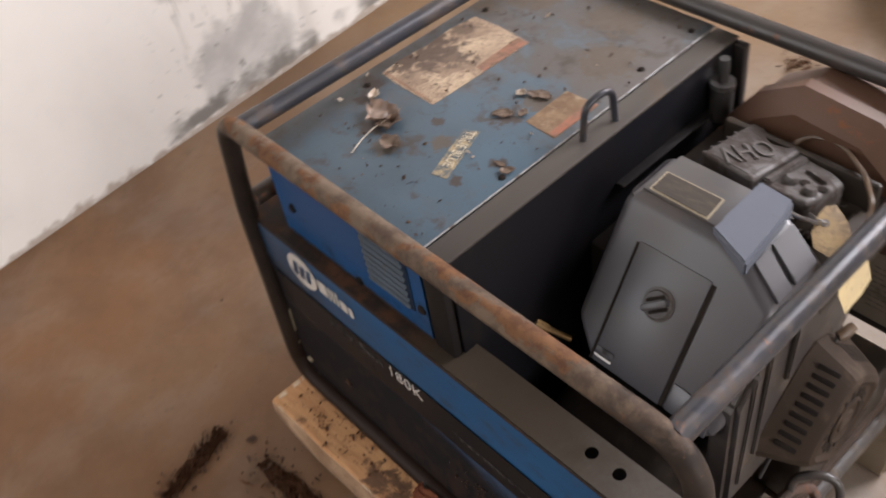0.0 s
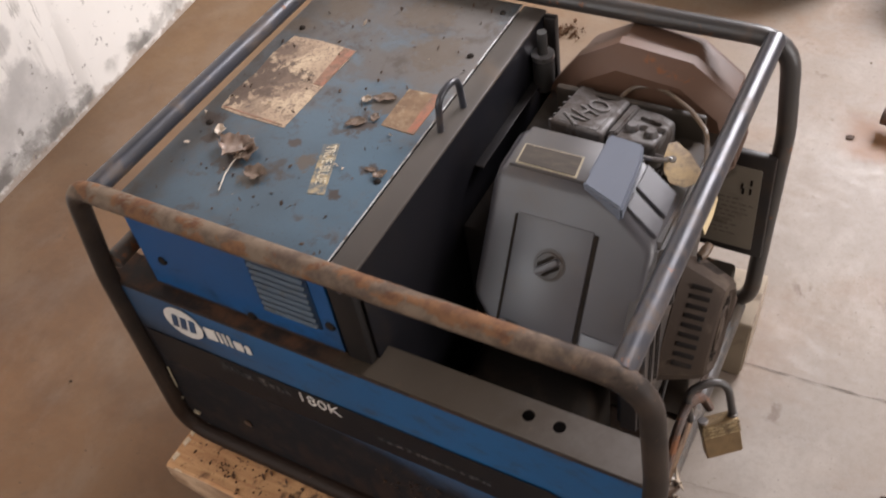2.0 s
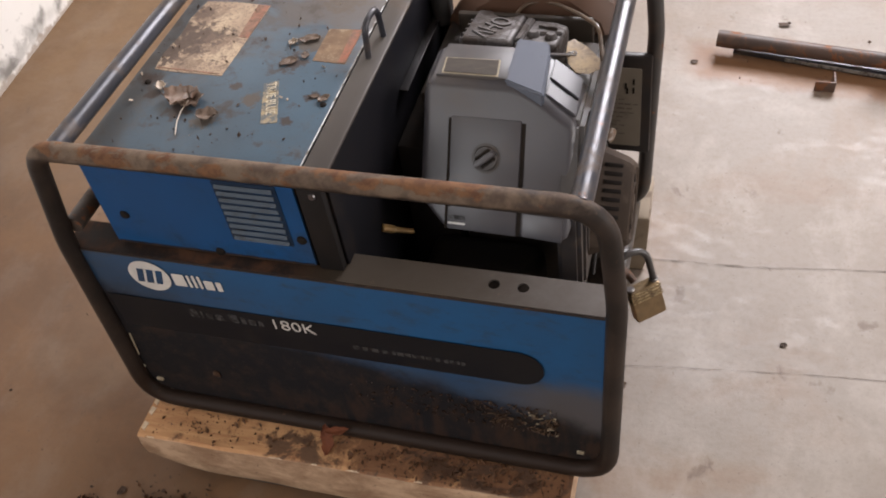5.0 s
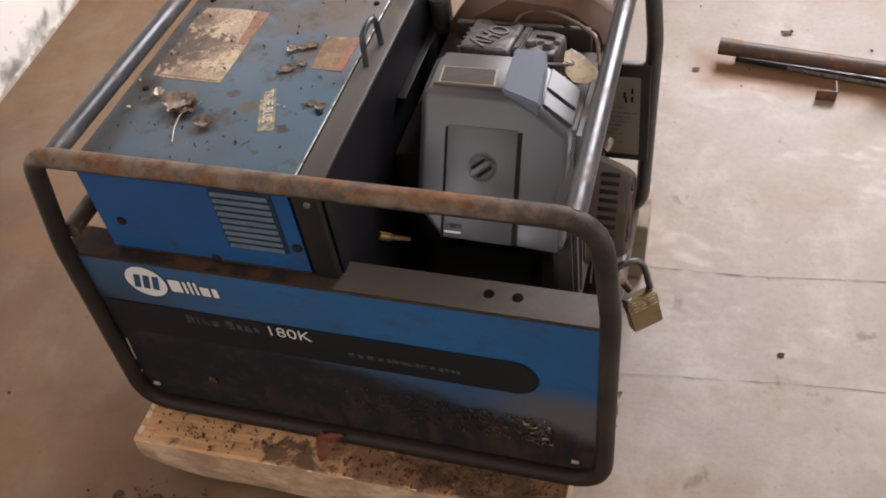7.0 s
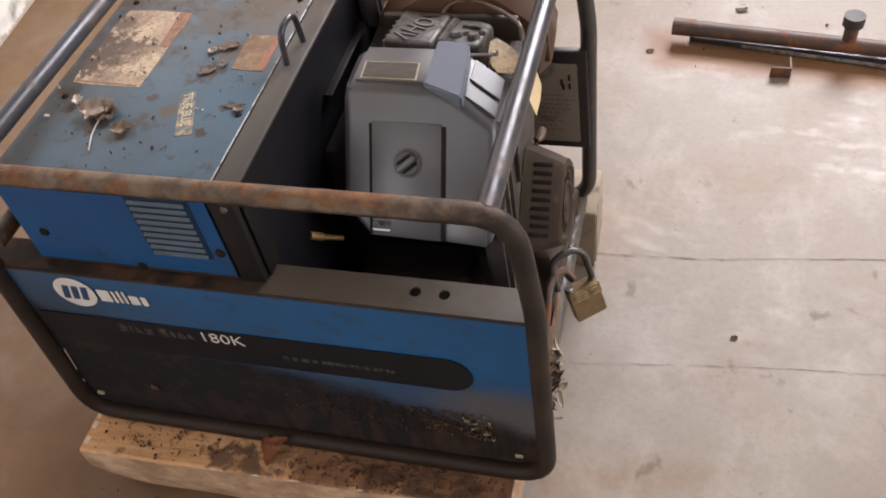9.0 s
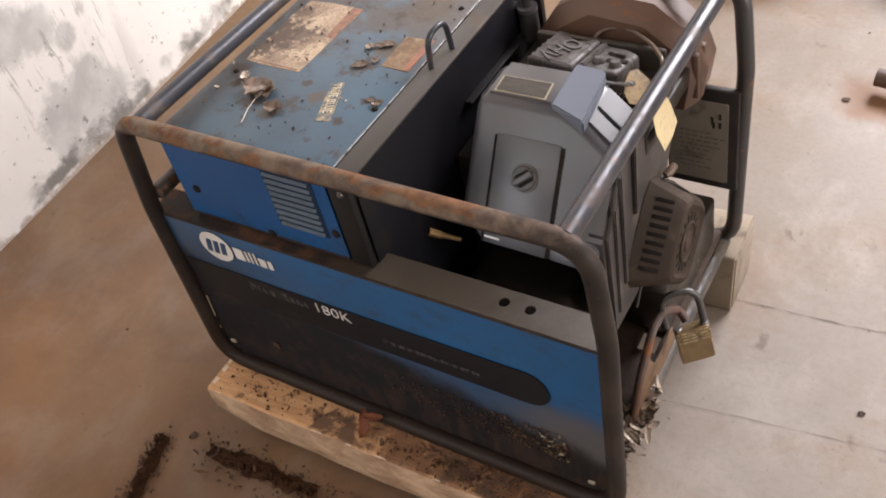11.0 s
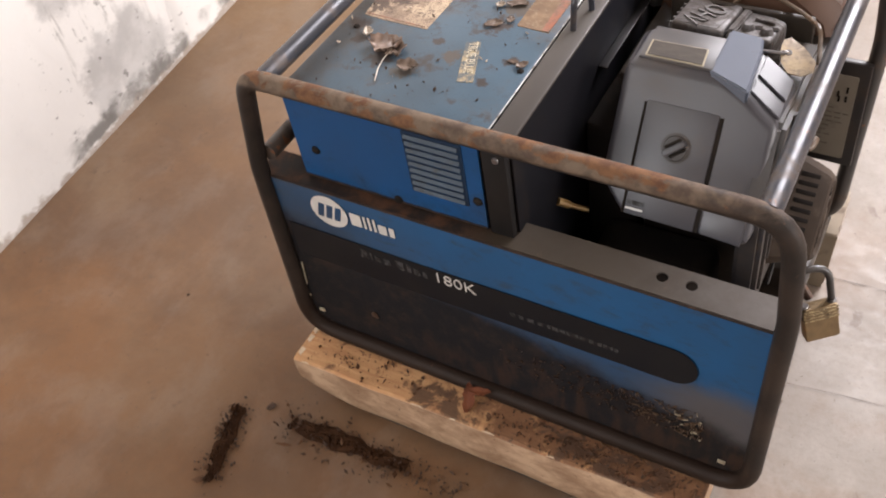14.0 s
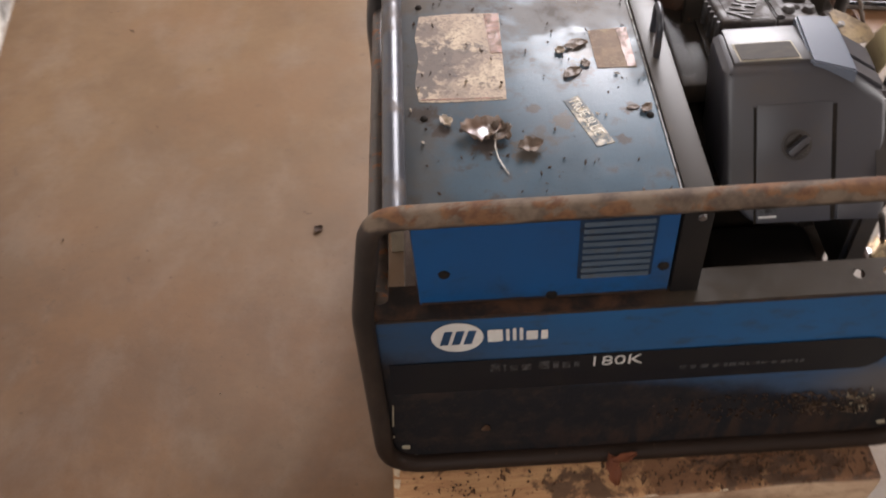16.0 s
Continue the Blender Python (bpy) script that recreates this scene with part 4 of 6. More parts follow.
def words(name, text, size, mat, parent, m, depth=0.0004, align="LEFT", stretch=1.0, bold=0.0):
    """Letters of the built-in font as a mesh."""
    cu = bpy.data.curves.new(name, "FONT")
    cu.body, cu.size, cu.extrude, cu.align_x = text, size, depth, align
    cu.resolution_u = 3
    cu.offset = bold
    tmp = bpy.data.objects.new(name, cu)
    scene.collection.objects.link(tmp)
    bpy.context.view_layer.update()
    me = bpy.data.meshes.new_from_object(tmp.evaluated_get(bpy.context.evaluated_depsgraph_get()))
    bpy.data.objects.remove(tmp)
    bpy.data.curves.remove(cu)
    bm = bmesh.new()
    bm.from_mesh(me)
    bpy.data.meshes.remove(me)
    moved(bm, m @ Matrix.Diagonal((stretch, 1, 1, 1)))
    return part(name, bm, mat, parent, smooth=None)


words("number", "180K", 0.0265, "white", band, on_front(-0.0024) @ Matrix.Translation((0.2705, 0.3510, 0)), stretch=1.10, bold=-0.0003)
x = 0.378
rng = random.Random(5)
for k in range(15):
    w = rng.uniform(0.004, 0.009)
    part("lettering_bar", moved(prism(((x, 0.333), (x + w, 0.333), (x + w, 0.340), (x, 0.340)), 0.0004), on_front(-0.0021)), "faded", band)
    x += w + rng.choice((0.0022, 0.0022, 0.0055))
# straw and leaf shreds caught on the lower part, matted thickest towards one end
for mat, count, left, power, long, seed in (("straw_brown", 260, 0.34, 0.55, 0.006, 11), ("straw_tan", 90, 0.50, 0.42, 0.009, 12), ("decal_edge", 16, 0.565, 0.5, 0.011, 13)):
    rng = random.Random(seed)
    straw = bmesh.new()
    for k in range(count):
        x, z = left + (0.630 - left) * rng.random() ** power, 0.207 + 0.058 * rng.random() ** 0.9
        l, w, a = rng.uniform(0.2, 1.0) * long, rng.uniform(0.0003, 0.0007), rng.gauss(-0.05, 0.25) + rng.choice((0, 0, 1.3, 1.5))
        bend, dx, dz = rng.gauss(0, 0.12) * l, l * math.cos(a) / 2, l * math.sin(a) / 2
        nx, nz = -math.sin(a), math.cos(a)
        o = [(x - dx, z - dz), (x + nx * (bend - w), z + nz * (bend - w)), (x + dx, z + dz), (x + dx * 0.7 + nx * (bend * 0.5 + w), z + dz * 0.7 + nz * (bend * 0.5 + w)), (x + nx * (bend + w), z + nz * (bend + w)), (x - dx * 0.7 + nx * (bend * 0.5 + w), z - dz * 0.7 + nz * (bend * 0.5 + w))]
        prism(o, rng.uniform(0.0005, 0.0022), bm=straw)
    tagged(part("straw", moved(straw, on_front(-0.0014)), mat, panel, smooth=None), "bits of straw caught on the muddy panel", kind="stuff")
# slots and holes of the panel; pale pieces paint the light showing through
for x0, x1, z0, z1 in ((0.041, 0.051, 0.180, 0.186), (0.652, 0.662, 0.1755, 0.1805)):
    part("foot_tab", box(x0, x1, -0.0026, 0.002, z0, z1, 0.001), "decal_edge", panel, "small pale tab at the foot of the panel")
for o in (((0.0345, 0.240), (0.0362, 0.240), (0.0412, 0.288), (0.0395, 0.288)), ((0.0325, 0.211), (0.0345, 0.211), (0.0345, 0.2155), (0.0325, 0.2155))):
    part("gap_light", moved(prism(o, 0.0015), on_front(-0.0012)), "decal_edge", panel, "pale strip for light showing through beside the tube")
for x, z, r, mat in ((0.150, 0.221, 0.0060, "straw_brown"), (0.148, 0.224, 0.0028, "straw_tan")):
    o = [(x + r * (1 + 0.5 * noise.noise(Vector((math.cos(a) * 1.5, math.sin(a) * 1.5, x * 90)))) * math.cos(a), z + r * (1 + 0.5 * noise.noise(Vector((math.cos(a) * 1.5, math.sin(a) * 1.5, x * 90 + 5)))) * math.sin(a)) for a in (2 * math.pi * k / 18 for k in range(18))]
    part("rust_hole", moved(prism(o, 0.0006), on_front(-0.0013 if mat != "straw_tan" else -0.0022)), mat, panel, "rust-eaten spot")

# electrical box behind the panel
boxx = part("box_body", box(0.087, 0.353, 0.020, 0.474, 0.300, 0.585, 0.004), "black_paint", welder, "black sheet-metal box")
face = part("box_front", moved(prism(roundrect(0.0885, 0.352, 0.4585, 0.5855, 0.004), 0.003), on_front(0.0195)), "front_blue", welder, "bright blue front sheet with a louvred vent")
part("lid", box(0.083, 0.3545, 0.0335 - 0.018, 0.476, 0.586, 0.592, 0.0025), "lid", welder, "faded blue lid with brown stains and dirt")
part("rust_line", moved(prism([(0.0900, 0.4592), (0.3510, 0.4592)] + [(0.351 - 0.261 * k / 30, 0.4622 + 0.0016 * noise.noise(Vector((k * 0.7, 3.0, 0)))) for k in range(31)], 0.0007), on_front(0.0164)), "edge_rust", face, "rusted lower edge")
vent = part("vent", moved(prism(roundrect(0.2545, 0.3315, 0.489, 0.5815, 0.002), 0.0008), on_front(0.0163)), "vent_shade", face, "dusty louvred vent")
for k in range(9):
    z = 0.4925 + k * 0.0100
    bm = slab([(0.258, 0.0152, z + 0.0040), (0.328, 0.0152, z + 0.0040), (0.328, 0.0128, z), (0.258, 0.0128, z)], 0.0010, 0.0003)
    part("louvre", bm, "slat", vent, "dusty pressed louvre")
SCREW = lathe([(0.0, 0.0032), (0.0030, 0.0032), (0.0054, 0.0020), (0.0064, 0.0), (0.0, 0.0)], 12)
for x, z in ((0.117, 0.508), (0.229, 0.4635), (0.3435, 0.501)):
    part("screw", moved(SCREW.copy(), on_front(0.0165) @ Matrix.Translation((x, z, 0))), "near_black", face, "dark screw head")
SCREW.free()
# bulkhead with its top flange and front bracket
bulk = part("bulkhead", box(0.384, 0.388, 0.028, 0.472, 0.180, 0.590, 0.001), "sheet_black", welder, "black sheet bulkhead beside the engine")
part("flange", box(0.3580, 0.388, 0.0245, 0.474, 0.586, 0.592, 0.0018), "flange", bulk, "dark grey folded top edge")
part("bracket", box(0.3555, 0.3855, 0.016, 0.027, 0.4555, 0.5855, 0.002), "bracket_paint", bulk, "black upright bracket")
for z in (0.573,):
    part("bracket_screw", moved(lathe([(0, 0.0025), (0.0035, 0.0022), (0.0045, 0), (0, 0)], 10), on_front(0.016) @ Matrix.Translation((0.3735, z, 0))), "steel", bulk)
part("seam_gap", box(0.3546, 0.3584, 0.026, 0.474, 0.5785, 0.5845), "near_black", bulk)
eye = filleted([(0.370, 0.232, 0.588), (0.371, 0.236, 0.634), (0.375, 0.272, 0.638), (0.375, 0.277, 0.590)], [0.018, 0.018], 8)
part("lifting_eye", tube(eye, 0.0040, 12), "tube", welder, "bent steel lifting eye")
part("inner_flange", box(0.3885, 0.400, 0.262, 0.440, 0.520, 0.5225, 0.0006), "black_paint", bulk)
mount = part("rubber_mount", moved(lathe([(0, 0.048), (0.006, 0.048), (0.0065, 0.018), (0.0125, 0.016), (0.0135, 0.012), (0.0135, -0.03), (0.011, -0.034), (0, -0.034)], 20), Matrix.Translation((0.402, 0.428, 0.545))), "rubber", bulk, "black rubber mount with a bolt")
part("mount_collar", moved(lathe([(0, 0.004), (0.0142, 0.003), (0.0142, -0.003), (0, -0.004)], 18), Matrix.Translation((0.402, 0.428, 0.560))), "steel", mount)
part("rear_post", box(0.388, 0.404, 0.462, 0.474, 0.16, 0.588, 0.002), "black_paint", welder)
# lid labels
Z = 0.5921


def flat(outline, z, depth, mat, parent, name, label=""):
    return part(name, moved(prism(outline, depth), Matrix.Translation((0, 0, z))), mat, parent, label, smooth=None)


lid = [o for o in welder.children if o.name.startswith("lid")][0]
lab = flat(((0.104, 0.181), (0.130, 0.178), (0.198, 0.177), (0.202, 0.325), (0.150, 0.329), (0.108, 0.327), (0.102, 0.29), (0.105, 0.25), (0.100, 0.21)), Z, 0.0005, "label", lid, "warning_label", "torn tan paper label with brown stains")
flat(((0.187, 0.254), (0.2000, 0.253), (0.2015, 0.3245), (0.184, 0.325)), Z + 0.0007, 0.0003, "label_red", lab, "label_stripe", "faded red stripe")
flat(((0.106, 0.183), (0.194, 0.179), (0.194, 0.1806), (0.106, 0.1846)), Z + 0.0007, 0.0003, "label_red", lab, "label_stripe")
lab2 = flat(((0.302, 0.218), (0.345, 0.216), (0.3455, 0.285), (0.301, 0.283)), Z, 0.0005, "label_brown", lid, "warning_label", "small worn tan label")
flat(((0.3355, 0.218), (0.3448, 0.2165), (0.3453, 0.2845), (0.333, 0.284)), Z + 0.0007, 0.0003, "label_red", lab2, "label_stripe", "faded red stripe")


lab3 = flat(((0.283, 0.099), (0.302, 0.104), (0.275, 0.176), (0.258, 0.169)), Z, 0.0005, "label_gold", lid, "sticker", "worn gold sticker with pale letters")
words("lettering", "TRUE BLUE", 0.0165, "ink", lab3, Matrix.Translation((0.2625, 0.1690, Z + 0.0009)) @ pose(0, 0, 0, 0, 0, -69), depth=0.0002, stretch=0.72)
# glint of the lid's edge, drawn as a thin bright strip
part("edge_glint", tube([(0.3553, 0.020, 0.5912), (0.3553, 0.474, 0.5912)], 0.0010, 8), "bright_edge", lid, "thin bright strip for the glint along the lid edge")
for x, y in ((0.108, 0.345), (0.341, 0.36), (0.345, 0.14), (0.108, 0.155), (0.34, 0.45)):
    part("lid_screw", moved(lathe([(0, 0.0030), (0.0022, 0.0028), (0.0038, 0.0016), (0.0042, 0.0), (0, 0)], 10), Matrix.Translation((x, y, 0.592))), "near_black", lid, "dark rusted screw head")

# base pan and engine
bm = box(0.05, 0.628, 0.03, 0.47, 0.166, 0.178, 0.003)
box(0.626, 0.668, 0.03, 0.216, 0.166, 0.178, 0.003, bm=bm)
box(0.626, 0.668, 0.250, 0.47, 0.166, 0.178, 0.003, bm=bm)
box(0.656, 0.668, 0.214, 0.252, 0.166, 0.178, 0.003, bm=bm)
part("base_pan", bm, "dried_mud", welder, "mud-crusted base pan")
part("engine_mount", box(0.575, 0.663, 0.250, 0.452, 0.178, 0.264, 0.006), "engine", welder, "dark engine mount")
engine = part("engine_block", box(0.46, 0.60, 0.225, 0.40, 0.178, 0.50, 0.02), "engine", welder, "dark oily engine block")
for k in range(9):
    z = 0.44 + k * 0.0105
    part("cooling_fin", box(0.455, 0.618, 0.272, 0.405, z, z + 0.003, 0.001), "engine", engine)
part("fuel_tank", box(0.43, 0.585, 0.096, 0.20, 0.18, 0.345, 0.02, 3), "near_black", welder, "black tank under the ledge")
# dark blocks added so that the bay stays black behind the engine
part("bay_block", box(0.389, 0.46, 0.215, 0.458, 0.178, 0.47, 0.006), "near_black", welder, "dark block added to fill the open engine bay")
part("rear_block", box(0.405, 0.584, 0.446, 0.456, 0.178, 0.44, 0.003), "near_black", welder)
part("brass_fitting", tube([(0.389, 0.126, 0.414), (0.400, 0.134, 0.404), (0.401, 0.135, 0.403), (0.419, 0.149, 0.388)], 0.005, 12, radii=(0.0052, 0.0052, 0.0038, 0.0034)), "brass_bright", welder, "dull brass fitting")

# air-filter cover: leaning front, flat top
TILT = math.atan2(0.68, 1.0)
S = math.sqrt(1 + 0.68 ** 2)


def lean(x, z, out=0.0):
    """A place on the leaning face at height z; out: along its normal."""
    y = 0.167 + 0.68 * (z - 0.509)
    return Vector((x, y - out / S, z + out * 0.68 / S))


LEAN = Matrix(((1, 0, 0, 0.0), (0, 0.68 / S, -1 / S, 0.167 - 0.68 * 0.509), (0, 1 / S, 0.68 / S, 0.0), (0, 0, 0, 1)))


def on_lean(outline, depth, base=0.0, bevel=0.0, segs=2):
    """An outline in (x, height) laid on the leaning face."""
    return moved(prism([(x, z * S) for x, z in outline], depth, bevel, segs), LEAN @ Matrix.Translation((0, 0, base)))


# the body is a loft: outline of the leaning face, rounded into the top
face_out = [(0.442, 0.462), (0.474, 0.434), (0.622, 0.431), (0.630, 0.440), (0.628, 0.545), (0.584, 0.568), (0.556, 0.579), (0.452, 0.580), (0.443, 0.572)]
bm = bmesh.new()
loops = []
for out, back in ((0.0, 0.0), (0.0, 0.115)):
    ring = []
    for x, z in face_out:
        p = lean(x, z)
        if back:
            p.y = max(p.y, 0.0) + back - max(0, z - 0.50) * 0.6
            p.z = z + (0.010 if 0.55 < z < 0.572 else 0.002 if z > 0.55 else 0.0)
        ring.append(bm.verts.new(p))
    loops.append(ring)
a, b = loops
for i in range(len(a)):
    j = (i + 1) % len(a)
    bm.faces.new((a[i], a[j], b[j], b[i]))
bm.faces.new(a[::-1])
bm.faces.new(b)
bmesh.ops.recalc_face_normals(bm, faces=bm.faces)
bmesh.ops.bevel(bm, geom=bm.edges[:], offset=0.0095, segments=4, affect="EDGES", profile=0.5)
cover = part("air_filter_cover", bm, "plastic", welder, "grey plastic air-filter cover with a slotted knob")
inner = on_lean(((0.4795, 0.4365), (0.5645, 0.4355), (0.5645, 0.547), (0.4795, 0.547)), 0.003, -0.0018, 0.0008)
part("raised_panel", inner, "plastic", cover)
for x, w in ((0.4775, 0.0013), (0.5672, 0.0024)):
    part("groove", on_lean(((x - w, 0.4365), (x + w, 0.4365), (x + w, 0.545), (x - w, 0.545)), 0.0008, 0.0004), "near_black", cover)
step = on_lean(((0.572, 0.436), (0.620, 0.434), (0.620, 0.458), (0.572, 0.460)), 0.003, -0.001, 0.0012)
part("raised_corner", step, "plastic", cover)
knob_m = Matrix.Translation(lean(0.524, 0.509, 0.0018)) @ pose(0, 0, 0, 90 - math.degrees(TILT), 0, 0)
knob = part("knob", moved(lathe([(0.0175, 0.0), (0.0175, 0.0006), (0.0145, 0.001), (0.0135, 0.003), (0.0, 0.0034)], 28), knob_m), "plastic_dark", cover, "round dark knob with a slanted grip")
grip = prism(roundrect(-0.0145, 0.0145, -0.0038, 0.0038, 0.003, 3), 0.009, 0.0012)
part("grip", moved(grip, knob_m @ Matrix.Translation((0, 0, 0.002)) @ pose(0, 0, 0, 0, 0, 38)), "plastic", knob, "slanted grip bar")
for v in (0.0062, -0.0062):
    cup = prism(roundrect(-0.0105, 0.0105, v - 0.0018, v + 0.0018, 0.0015, 3), 0.0008)
    part("finger_hollow", moved(cup, knob_m @ Matrix.Translation((0, 0, 0.0031)) @ pose(0, 0, 0, 0, 0, 38)), "near_black", knob)
for z0, z1, mat in ((0.4415, 0.4435, "white"), (0.4465, 0.4505, "faded")):
    part("badge_bar", on_lean(((0.481, z0), (0.502, z0), (0.502, z1), (0.481, z1)), 0.0005, 0.0022), mat, cover, "pale badge lettering as a bar")
# top deck of the cover with its decal and the raised catch plate
bm = box(0.456, 0.548, 0.2225, 0.283, 0.566, 0.5828, 0.002, 2)
deck = part("cover_top", bm, "plastic_dusty", cover)
dec = flat(((0.4630, 0.2245), (0.532, 0.2240), (0.5285, 0.2555), (0.4610, 0.2545)), 0.5829, 0.0004, "decal_edge", deck, "decal", "pale-edged rectangular decal")
flat(((0.4650, 0.2262), (0.5298, 0.2258), (0.5266, 0.2536), (0.4632, 0.2528)), 0.5838, 0.0003, "decal", dec, "decal_field", "brown printed field")
bm = bmesh.new()
cp = [(0.541, 0.218, 0.584), (0.589, 0.203, 0.578), (0.586, 0.268, 0.588), (0.581, 0.288, 0.590), (0.542, 0.292, 0.590)]
lo = [bm.verts.new((x, y, z - 0.028)) for x, y, z in cp]
hi = [bm.verts.new(p) for p in cp]
for i in range(5):
    bm.faces.new((lo[i], lo[(i + 1) % 5], hi[(i + 1) % 5], hi[i]))
bm.faces.new(hi)
bm.faces.new(lo[::-1])
bmesh.ops.recalc_face_normals(bm, faces=bm.faces)
bmesh.ops.bevel(bm, geom=bm.edges[:], offset=0.0025, segments=2, affect="EDGES")
part("catch_plate", bm, "plastic_gloss", cover, "smooth grey catch plate")


# two raised facets on the sloping shoulder, with a groove between them
SA, SB = lean(0.586, 0.5665), lean(0.6265, 0.546)
back = Vector((0, 1, 0.10)).normalized()
lift = (SB - SA).cross(back).normalized()
lift = lift if lift.z > 0 else -lift
for v0, v1 in ((0.012, 0.034), (0.039, 0.072)):
    corners = [SA.lerp(SB, u) + back * v + lift * 0.0032 for u, v in ((0.06, v0), (0.94, v0), (0.94, v1), (0.06, v1))]
    if (corners[1] - corners[0]).cross(corners[2] - corners[0]).z < 0:
        corners.reverse()
    part("shoulder_facet", slab(corners, 0.005, 0.001), "plastic", cover)

# rocker cover with raised letters: a lettered block notched at the back, a lower block beside it
BACKWARD = Matrix(((1, 0, 0, 0), (0, 1, 0, 0), (0, -0.20, 1, 0.0604), (0, 0, 0, 1)))


def block(outline, z0, z1, bevel):
    return moved(prism(outline, z1 - z0, bevel, 3), BACKWARD @ Matrix.Translation((0, 0, z0)))


rocker = part("rocker_cover", block([(0.465, 0.305), (0.529, 0.300), (0.533, 0.380), (0.524, 0.386), (0.517, 0.377), (0.505, 0.373), (0.493, 0.378), (0.486, 0.392), (0.466, 0.394)], 0.530, 0.5765, 0.0045), "cast", welder, "grimy cast rocker cover with raised letters")
part("lower_block", block([(0.530, 0.304), (0.584, 0.309), (0.591, 0.368), (0.572, 0.378), (0.533, 0.382)], 0.530, 0.5715, 0.0060), "cast", rocker)
part("letter_field", block([(0.474, 0.309), (0.521, 0.305), (0.524, 0.362), (0.476, 0.366)], 0.5760, 0.5772, 0.0005), "cast", rocker)
words("raised_letters", "OHV", 0.042, "letter_metal", rocker, BACKWARD @ Matrix.Translation((0.4985, 0.3700, 0.5776)) @ pose(0, 0, 0, 0, 0, 243), depth=0.0018, stretch=0.66)
part("cover_flange", block([(0.457, 0.297), (0.592, 0.301), (0.598, 0.376), (0.575, 0.386), (0.460, 0.400)], 0.524, 0.5335, 0.0015), "engine", rocker, "oily dark flange under the cover")
for k in range(6):
    y = 0.312 + 0.0135 * k
    part("rib", moved(box(0.4605, 0.466, y, y + 0.0045, 0.534, 0.572, 0.0012), BACKWARD), "cast", rocker)
ridge = slab([(0.531, 0.312, 0.5745), (0.541, 0.311, 0.5765), (0.545, 0.376, 0.5765), (0.534, 0.378, 0.5745)], 0.008, 0.002)
part("ridge", moved(ridge, BACKWARD), "cast", rocker)
part("fin_web", moved(slab([(0.553, 0.356, 0.575), (0.578, 0.349, 0.576), (0.579, 0.353, 0.576), (0.554, 0.361, 0.575)], 0.006, 0.001), BACKWARD), "cast", rocker)
boss = lathe([(0.0, 0.012), (0.0052, 0.012), (0.0062, 0.0105), (0.0085, 0.004), (0.0095, 0.0), (0.0, 0.0)], 14)
for x, y in ((0.552, 0.332), (0.575, 0.328)):
    part("boss", moved(boss.copy(), BACKWARD @ Matrix.Translation((x, y, 0.5665))), "cast", rocker)
boss.free()
# dark discs that paint the shade of two hollows
for x, y in ((0.563, 0.3385), (0.581, 0.341)):
    part("dark_hollow", moved(lathe([(0, 0.0012), (0.0052, 0.001), (0.006, 0), (0, 0)], 14), BACKWARD @ Matrix.Translation((x, y, 0.5712))), "near_black", rocker)
for x, y in ((0.462, 0.302), (0.526, 0.297), (0.588, 0.306), (0.465, 0.395), (0.590, 0.372)):
    part("bolt", moved(lathe([(0, 0.008), (0.0045, 0.008), (0.005, 0.007), (0.005, 0.002), (0.0075, 0.0015), (0.0075, 0), (0, 0)], 6), BACKWARD @ Matrix.Translation((x, y, 0.5335))), "engine", rocker)
# carburettor linkage lumps beside the rocker cover
rng = random.Random(4)
for k in range(14):
    x, y, z = rng.uniform(0.566, 0.612), rng.uniform(0.283, 0.312), rng.uniform(0.530, 0.562)
    s = rng.uniform(0.004, 0.010)
    bm = box(-s, s, -s * rng.uniform(0.6, 1.4), s, -s, s * rng.uniform(0.5, 1.2), s * 0.35)
    part("linkage", moved(bm, pose(x, y, z, rng.uniform(-40, 40), rng.uniform(-40, 40), rng.uniform(0, 90))), rng.choice(("engine", "engine", "engine", "cast")), engine)
part("linkage_rod", tube([(0.565, 0.294, 0.566), (0.590, 0.290, 0.570), (0.604, 0.297, 0.566)], 0.0022, 8), "steel", engine)
part("linkage_spring", tube([(0.575 + 0.0012 * k, 0.288 + 0.0032 * math.sin(k * 1.3), 0.556 + 0.0032 * math.cos(k * 1.3)) for k in range(24)], 0.0008, 6), "steel", engine)
part("carburettor_cover", slab([(0.578, 0.252, 0.546), (0.634, 0.250, 0.540), (0.636, 0.304, 0.541), (0.606, 0.308, 0.545), (0.586, 0.296, 0.547)], 0.05, 0.006), "carb", engine, "olive-brown moulded carburettor cover")
part("engine_shelf", box(0.415, 0.640, 0.262, 0.43, 0.49, 0.520, 0.006), "engine", engine)
part("ignition_cable", tube(filleted([(0.510, 0.380, 0.540), (0.522, 0.404, 0.562), (0.560, 0.410, 0.564), (0.602, 0.380, 0.567), (0.634, 0.335, 0.581), (0.641, 0.312, 0.548)], [0.03, 0.05, 0.06, 0.02], 8), 0.0026, 10), "cable", welder, "brown ignition cable")

# muffler guard at the back
oct_out = [(0.406, 0.44), (0.408, 0.512), (0.444, 0.562), (0.494, 0.592), (0.578, 0.584), (0.628, 0.546), (0.644, 0.496), (0.636, 0.452)]
bm = bmesh.new()
rings = []
for y, s, dz in ((0.392, 0.90, -0.012), (0.400, 0.97, -0.003), (0.406, 1.0, 0.0), (0.412, 1.035, 0.003), (0.426, 1.035, 0.003), (0.432, 1.0, 0.0), (0.462, 1.0, 0.0), (0.470, 0.985, -0.002), (0.500, 0.80, -0.020), (0.505, 0.74, -0.026)):
    rings.append([bm.verts.new((0.533 + (x - 0.525) * s, y + 0.013, 0.424 + (z - 0.42) * s)) for x, z in oct_out])
